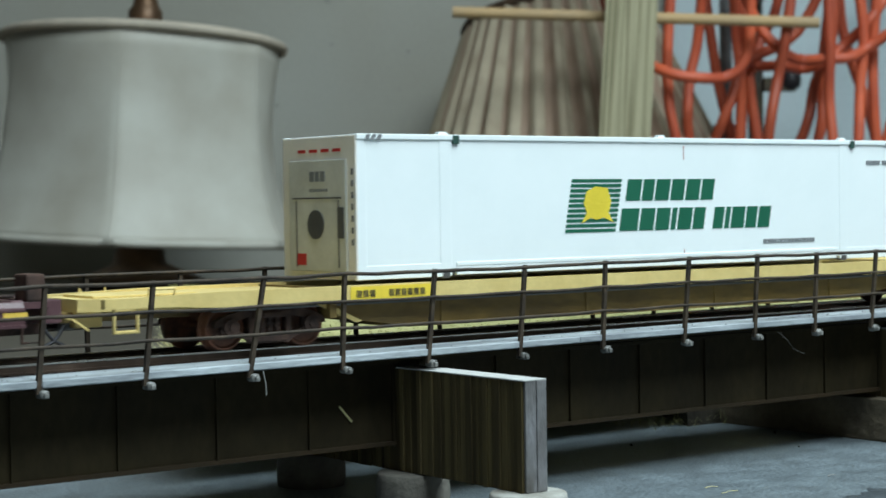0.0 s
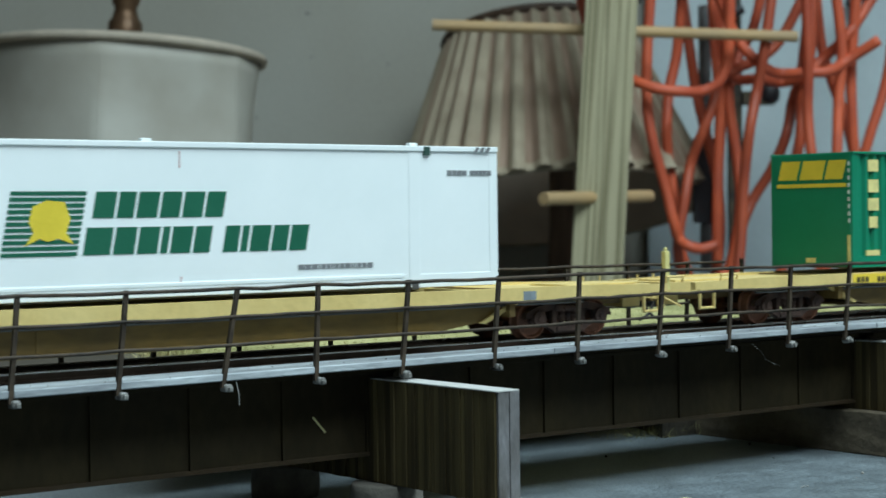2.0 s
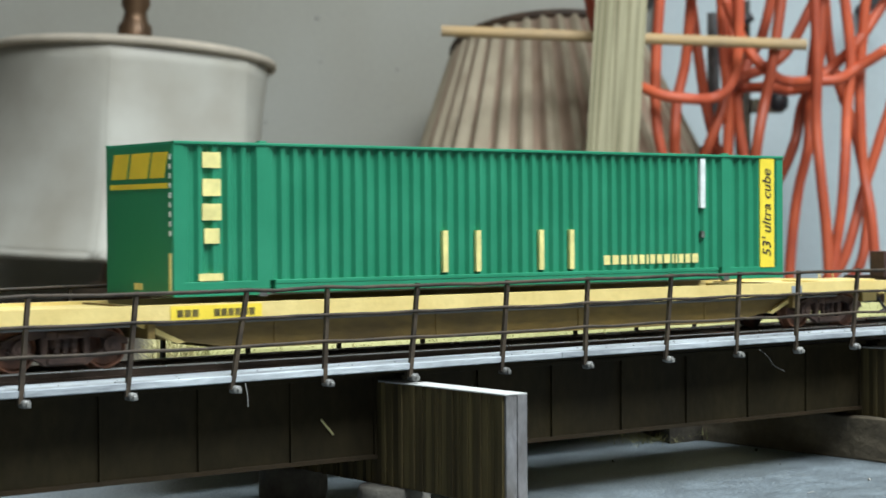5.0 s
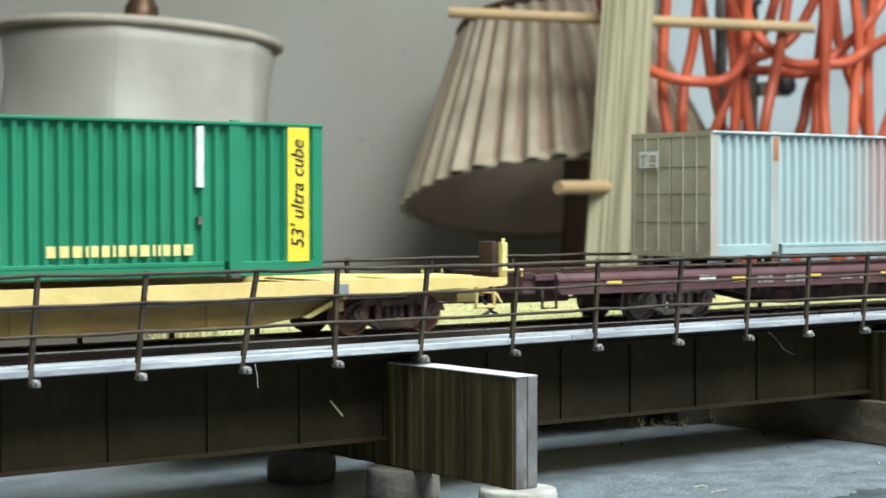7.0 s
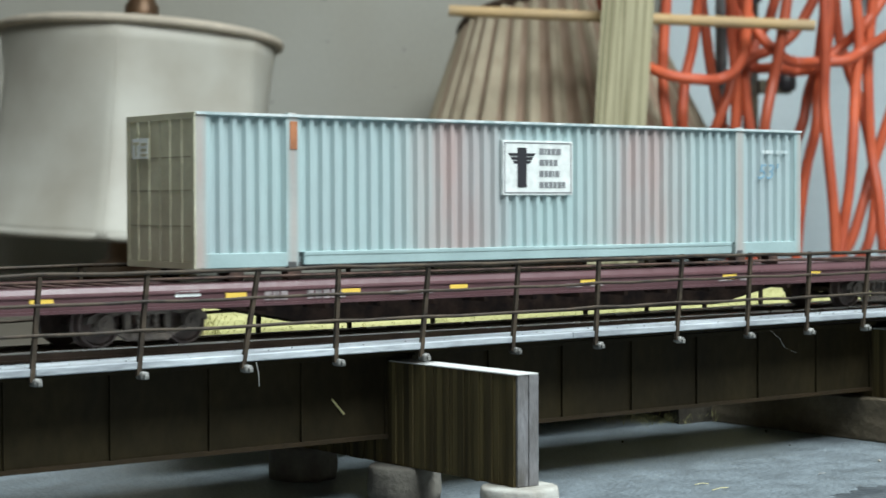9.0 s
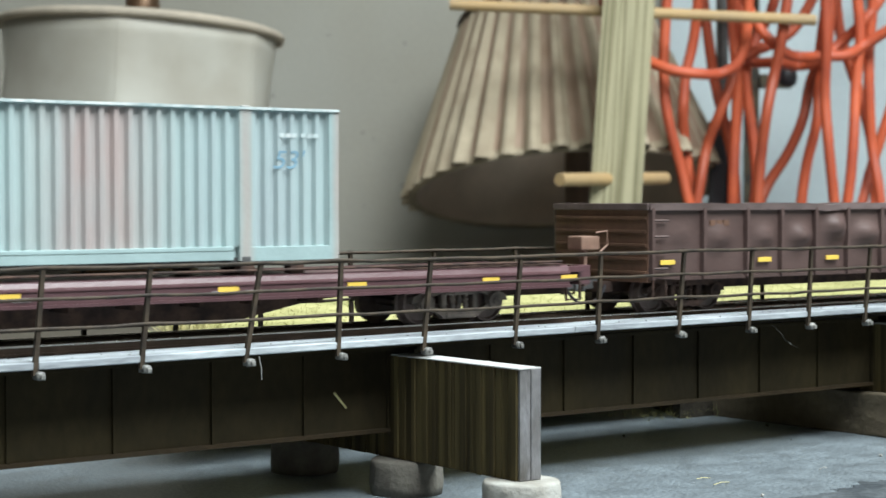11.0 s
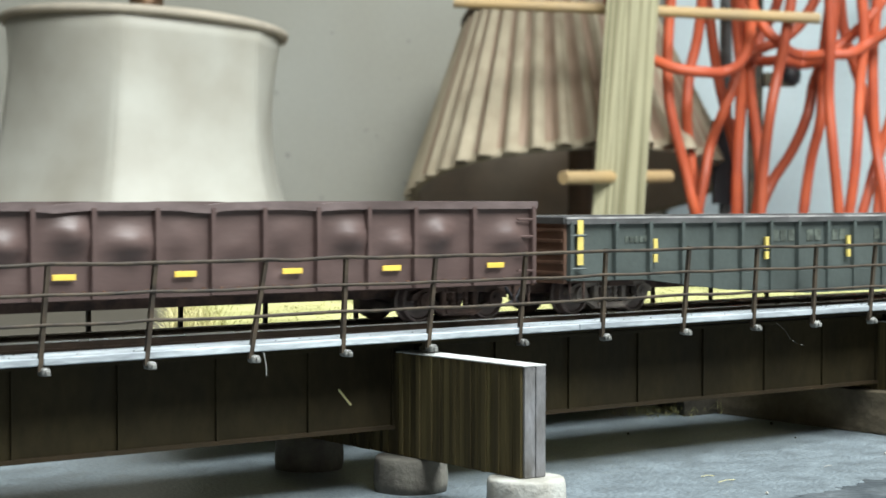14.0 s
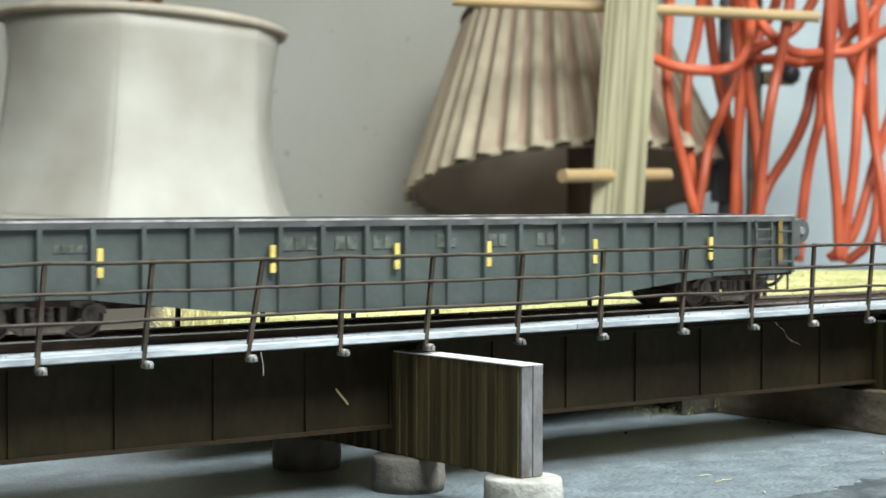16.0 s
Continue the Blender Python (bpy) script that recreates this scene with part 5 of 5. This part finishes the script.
def bell(bm, profile, n=96, panels=6, first=0.0, hexed=0.62, t=2.0):
    rings = []
    for off in (0, -t):
        side = []
        for r, z in profile:
            ring = []
            mid = hexed * (1 - 0.8 * min(max((z - 95) / 60, 0), 1))
            for i in range(n):
                a = math.tau * i / n
                m = (a - first) % (math.tau / panels) - math.pi / panels
                flat = math.cos(math.pi / panels) / math.cos(m)
                k = (r + off) * (1 - mid + mid * flat / (0.5 + 0.5 * math.cos(math.pi / panels)))
                ring.append(bm.verts.new((k * math.cos(a), k * math.sin(a), z - TIP * math.sin(a) * min(max((z - 70) / 91, 0), 1))))
            side.append(ring)
        rings.append(side)
    for s in rings:
        for a, b in zip(s, s[1:]):
            for i in range(n):
                bm.faces.new((a[i], a[(i + 1) % n], b[(i + 1) % n], b[i]))
    for j in (0, -1):
        for i in range(n):
            bm.faces.new((rings[0][j][i], rings[0][j][(i + 1) % n], rings[1][j][(i + 1) % n], rings[1][j][i]))
    return bm


SH = 1500
prof = [(138, 0), (134, 8), (127, 20), (121, 36), (116, 54), (112.5, 75), (110.5, 98), (110, 120), (111, 146), (113, 161)]
first = radians(-89.5)
shade = part("shade", bell(bmesh.new(), prof, first=first), M["shade"], lamp, "cream cloth shade with vertical seams", smooth=True)
bm = bmesh.new()
ring = [(113.8 * math.cos(math.tau * i / 64), 113.8 * math.sin(math.tau * i / 64), 161 - TIP * math.sin(math.tau * i / 64)) for i in range(65)]
tube(bm, ring, 3.8, 8)
part("top_piping", bm, M["piping"], shade, "tan piping round the top", smooth=True)
bm = bmesh.new()
ring = [(138.5 * math.cos(math.tau * i / 64), 138.5 * math.sin(math.tau * i / 64), 1) for i in range(65)]
tube(bm, ring, 3.4, 8)
part("bottom_piping", bm, M["shade"], shade, "cream piping round the bottom", smooth=True)
for i in range(6):
    a = first + math.tau * i / 6
    pts = [((r * (1.0 + 0.043 * (1 - 0.8 * min(max((z - 95) / 60, 0), 1))) + 0.1) * math.cos(a), (r * (1.0 + 0.043 * (1 - 0.8 * min(max((z - 95) / 60, 0), 1))) + 0.1) * math.sin(a), z - TIP * math.sin(a) * min(max((z - 70) / 91, 0), 1)) for r, z in prof]
    part("seam", tube(bmesh.new(), pts, 0.35, 6), M["shade"], shade, smooth=True)
part("finial", lathe(bmesh.new(), [(10, 156), (10, 164), (15, 166), (14, 188), (11, 192), (9, 200), (12, 206), (11, 222), (4, 228)], n=20), M["brass"], shade, "dark aged finial", smooth=True)
part("spider", boxes((-112, 112, -1.5, 1.5, 157, 160), (-1.5, 1.5, -112, 112, 157, 160)), M["brass"], shade)
rot_to_room(shade, bg(-254, SH, 42), Matrix.Rotation(radians(2.7), 4, "Y"))
body = part("lamp_body", lathe(bmesh.new(), [(52, 0), (54, 6), (40, 12), (22, 20), (18, 40), (12, 60), (9, 190), (9, 198)], n=28), M["brass"], lamp, "dark turned lamp body", smooth=True)
rot_to_room(body, bg(-254, SH, 3))

# pleated shade, tilted so that its opening shows
PL = 1560
pleated = thing("pleated_lampshade", "worn pleated beige lampshade hanging tilted behind the post", "lampshade")
n = 104
H, RT, RB = 152, 80, 131


def pleat_ring(t, inner):
    r = RT + (RB - RT) * t
    pts = []
    for i in range(n * 4):
        a = math.tau * i / (n * 4)
        k = a * 38 / math.tau
        w = 0.5 + 0.5 * math.cos(math.tau * (k % 1))
        depth = (4.0 + 10.0 * t) * (w ** 1.05) * (0.75 + 0.5 * noise.noise(Vector((math.cos(a) * 3, math.sin(a) * 3, 0.3))))
        sag = 3.0 * t * noise.noise(Vector((math.cos(a) * 2, math.sin(a) * 2, 4)))
        rr = r + (0 if inner else depth) - (2.4 if inner else 0)
        pts.append((rr * math.cos(a), rr * math.sin(a), H * (1 - t) + sag))
    return pts


bm = bmesh.new()
levels = [0, 0.15, 0.35, 0.6, 0.85, 0.96, 1.0]
rows = [[bm.verts.new(p) for p in pleat_ring(t, False)] for t in levels]
for a, b in zip(rows, rows[1:]):
    for i in range(n * 4):
        bm.faces.new((a[i], a[(i + 1) % (n * 4)], b[(i + 1) % (n * 4)], b[i]))
cloth = part("pleated_cloth", bm, M["pleat"], pleated, "cream pleated cloth with shade painted into its dusty pink folds", smooth=True)
# valley faces get the darker pink, which paints in the folds' shade
cloth.data.materials.append(M["pleat_shaded"])
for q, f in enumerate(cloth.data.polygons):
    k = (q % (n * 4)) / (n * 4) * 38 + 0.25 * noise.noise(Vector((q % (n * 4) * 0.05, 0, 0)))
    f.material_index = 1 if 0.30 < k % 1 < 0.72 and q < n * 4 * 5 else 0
bm = bmesh.new()
rows = [[bm.verts.new(p) for p in pleat_ring(t, True)[::4]] for t in (0, 0.5, 1.0)]
for a, b in zip(rows, rows[1:]):
    for i in range(n):
        bm.faces.new((a[i], a[(i + 1) % n], b[(i + 1) % n], b[i]))
part("lining", bm, M["pleat_in"], cloth, "dark brown lining", smooth=True)
bm = bmesh.new()
tube(bm, [((RB - 0.5) * math.cos(math.tau * i / 64), (RB - 0.5) * math.sin(math.tau * i / 64), 0) for i in range(65)], 2.6, 6)
part("bottom_band", bm, M["pleat"], cloth, smooth=True)
bm = bmesh.new()
tube(bm, [((RT + 1) * math.cos(math.tau * i / 64), (RT + 1) * math.sin(math.tau * i / 64), H) for i in range(65)], 4.0, 6)
part("top_band", bm, M["darkwood"], cloth, "dark frayed top band", smooth=True)
rot_to_room(cloth, bg(106, PL, 74), Matrix.Rotation(radians(-3), 4, "Y") @ Matrix.Rotation(radians(-14), 4, "X"))
lens_stand = part("stand", lathe(bmesh.new(), [(60, 0), (60, 8), (14, 16), (11, 60), (11, 170)], n=20), M["stick"], pleated, "brown wooden stand")
rot_to_room(lens_stand, bg(118, PL + 30, 0))

# upright wooden post with dowels
PD = 1395
rack = thing("dowel_rack", "pale pine post with round dowels stuck through it", "dowel rack")
bm = bmesh.new()
box(bm, -19.6, 19.6, -19.6, 19.6, 0, 420, bevel=1.5)
post = part("post", bm, M["pine"], rack, "pale grained pine post")
rot_to_room(post, bg(128.6, PD, 0), Matrix.Rotation(radians(3.75), 4, "Y") @ Matrix.Rotation(radians(-6), 4, "Z"))
for name, a, b, r in (("dowel", (6.1, PD + 8, 215.2), (287, PD + 8, 202.9), 4.3), ("dowel", (86, PD - 60, 80), (176, PD + 40, 82), 4.9)):
    bm = bmesh.new()
    tube(bm, [bg(*a), bg(*b)], r, 16)
    part("dowel", bm, M["dowel"], rack, "round birch dowel", smooth=False)

# pale board behind the hanging cable
solid("wall_board", room_box(bmesh.new(), 205, 620, WALL - 16, WALL - 1, 0.5, 700), M["board"], "pale blue painted board standing against the wall", "wall board")

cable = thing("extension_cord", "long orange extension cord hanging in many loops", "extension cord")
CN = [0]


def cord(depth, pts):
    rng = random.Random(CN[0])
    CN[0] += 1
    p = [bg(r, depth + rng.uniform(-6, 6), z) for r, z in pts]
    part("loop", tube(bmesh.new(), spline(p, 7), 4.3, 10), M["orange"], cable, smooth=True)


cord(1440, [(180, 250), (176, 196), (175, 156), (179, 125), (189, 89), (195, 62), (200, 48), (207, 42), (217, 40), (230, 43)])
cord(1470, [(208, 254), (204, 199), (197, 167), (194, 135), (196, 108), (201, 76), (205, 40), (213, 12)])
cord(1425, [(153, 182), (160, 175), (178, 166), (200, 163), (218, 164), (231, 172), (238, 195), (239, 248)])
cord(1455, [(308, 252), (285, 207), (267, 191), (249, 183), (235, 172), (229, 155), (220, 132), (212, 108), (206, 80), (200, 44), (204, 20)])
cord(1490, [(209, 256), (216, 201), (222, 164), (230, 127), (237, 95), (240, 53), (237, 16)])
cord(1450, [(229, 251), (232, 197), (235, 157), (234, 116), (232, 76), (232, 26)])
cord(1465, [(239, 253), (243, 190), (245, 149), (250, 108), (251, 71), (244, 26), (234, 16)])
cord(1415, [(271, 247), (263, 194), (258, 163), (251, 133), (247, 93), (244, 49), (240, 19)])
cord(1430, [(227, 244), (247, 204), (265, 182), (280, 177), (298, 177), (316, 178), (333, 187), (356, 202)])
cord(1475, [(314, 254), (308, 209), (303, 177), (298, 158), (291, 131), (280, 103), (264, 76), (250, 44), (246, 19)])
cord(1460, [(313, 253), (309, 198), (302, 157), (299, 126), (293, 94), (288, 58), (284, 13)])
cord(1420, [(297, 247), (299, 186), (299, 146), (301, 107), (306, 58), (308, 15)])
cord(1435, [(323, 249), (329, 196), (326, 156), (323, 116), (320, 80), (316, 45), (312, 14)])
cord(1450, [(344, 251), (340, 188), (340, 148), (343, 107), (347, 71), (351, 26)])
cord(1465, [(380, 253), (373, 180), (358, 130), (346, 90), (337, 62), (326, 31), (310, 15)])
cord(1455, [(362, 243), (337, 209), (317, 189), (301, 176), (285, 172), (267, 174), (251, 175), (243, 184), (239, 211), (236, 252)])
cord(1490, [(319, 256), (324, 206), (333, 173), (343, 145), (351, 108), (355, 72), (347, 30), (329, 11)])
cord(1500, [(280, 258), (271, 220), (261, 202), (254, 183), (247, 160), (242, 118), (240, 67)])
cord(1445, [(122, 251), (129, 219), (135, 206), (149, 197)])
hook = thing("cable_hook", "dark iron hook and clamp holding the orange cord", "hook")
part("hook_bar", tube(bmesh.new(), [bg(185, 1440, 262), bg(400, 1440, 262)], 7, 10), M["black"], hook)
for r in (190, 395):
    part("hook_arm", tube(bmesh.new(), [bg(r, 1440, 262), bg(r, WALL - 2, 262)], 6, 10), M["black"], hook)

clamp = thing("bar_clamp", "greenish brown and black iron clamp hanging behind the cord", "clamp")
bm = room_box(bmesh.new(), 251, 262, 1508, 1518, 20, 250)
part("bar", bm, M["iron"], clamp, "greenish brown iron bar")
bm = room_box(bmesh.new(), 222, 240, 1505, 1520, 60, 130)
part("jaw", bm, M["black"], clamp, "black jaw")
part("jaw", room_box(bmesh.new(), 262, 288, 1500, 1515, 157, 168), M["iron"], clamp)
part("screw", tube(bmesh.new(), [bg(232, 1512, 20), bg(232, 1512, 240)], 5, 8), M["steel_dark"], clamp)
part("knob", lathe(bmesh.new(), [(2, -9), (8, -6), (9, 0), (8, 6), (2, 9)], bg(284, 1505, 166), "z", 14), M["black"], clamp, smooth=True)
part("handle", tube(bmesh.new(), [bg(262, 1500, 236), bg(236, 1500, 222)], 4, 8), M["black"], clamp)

# specks on the wall
rng = random.Random(9)
for i in range(18):
    r, z = rng.uniform(-170, 60), rng.uniform(40, 260)
    s = rng.uniform(1.0, 3.2)
    bm = bmesh.new()
    bmesh.ops.create_icosphere(bm, subdivisions=1, radius=s)
    bm.transform(Matrix.Diagonal((1, 0.2, rng.uniform(0.6, 1.3), 1)))
    ob = solid("wall_speck", bm, M["speck"], "small dark speck on the painted wall", "speck")
    rot_to_room(ob, bg(r, WALL - 0.2, z))

# olive card lying on the bench behind the bridge
solid("card_sheet", room_box(bmesh.new(), -760, 20, 590, 1640, 0.3, 3.0), M["sheet"], "grey-olive card sheet lying on the bench under the lamp", "card sheet")


# ---------------------------------------------------------------- movement
def motions():
    """The train runs along the straight track; its wheels roll."""
    for ob, (x, y, z) in MOVERS:
        walk(ob, [(t, pose(x * 0.001 + s, y * 0.001, z * 0.001)) for t, s in RUN])
    ts, ss = [t for t, s in RUN], [s for t, s in RUN]
    n = 220
    for w, x in WHEELS:
        rows = []
        for i in range(n + 1):
            t = 16.0 * i / n
            turn = math.degrees(float(np.interp(t, ts, ss)) / 0.0047)
            rows.append((t, pose(x, 0, 0.0047, 0, turn, 0)))
        walk(w, rows)


motions()
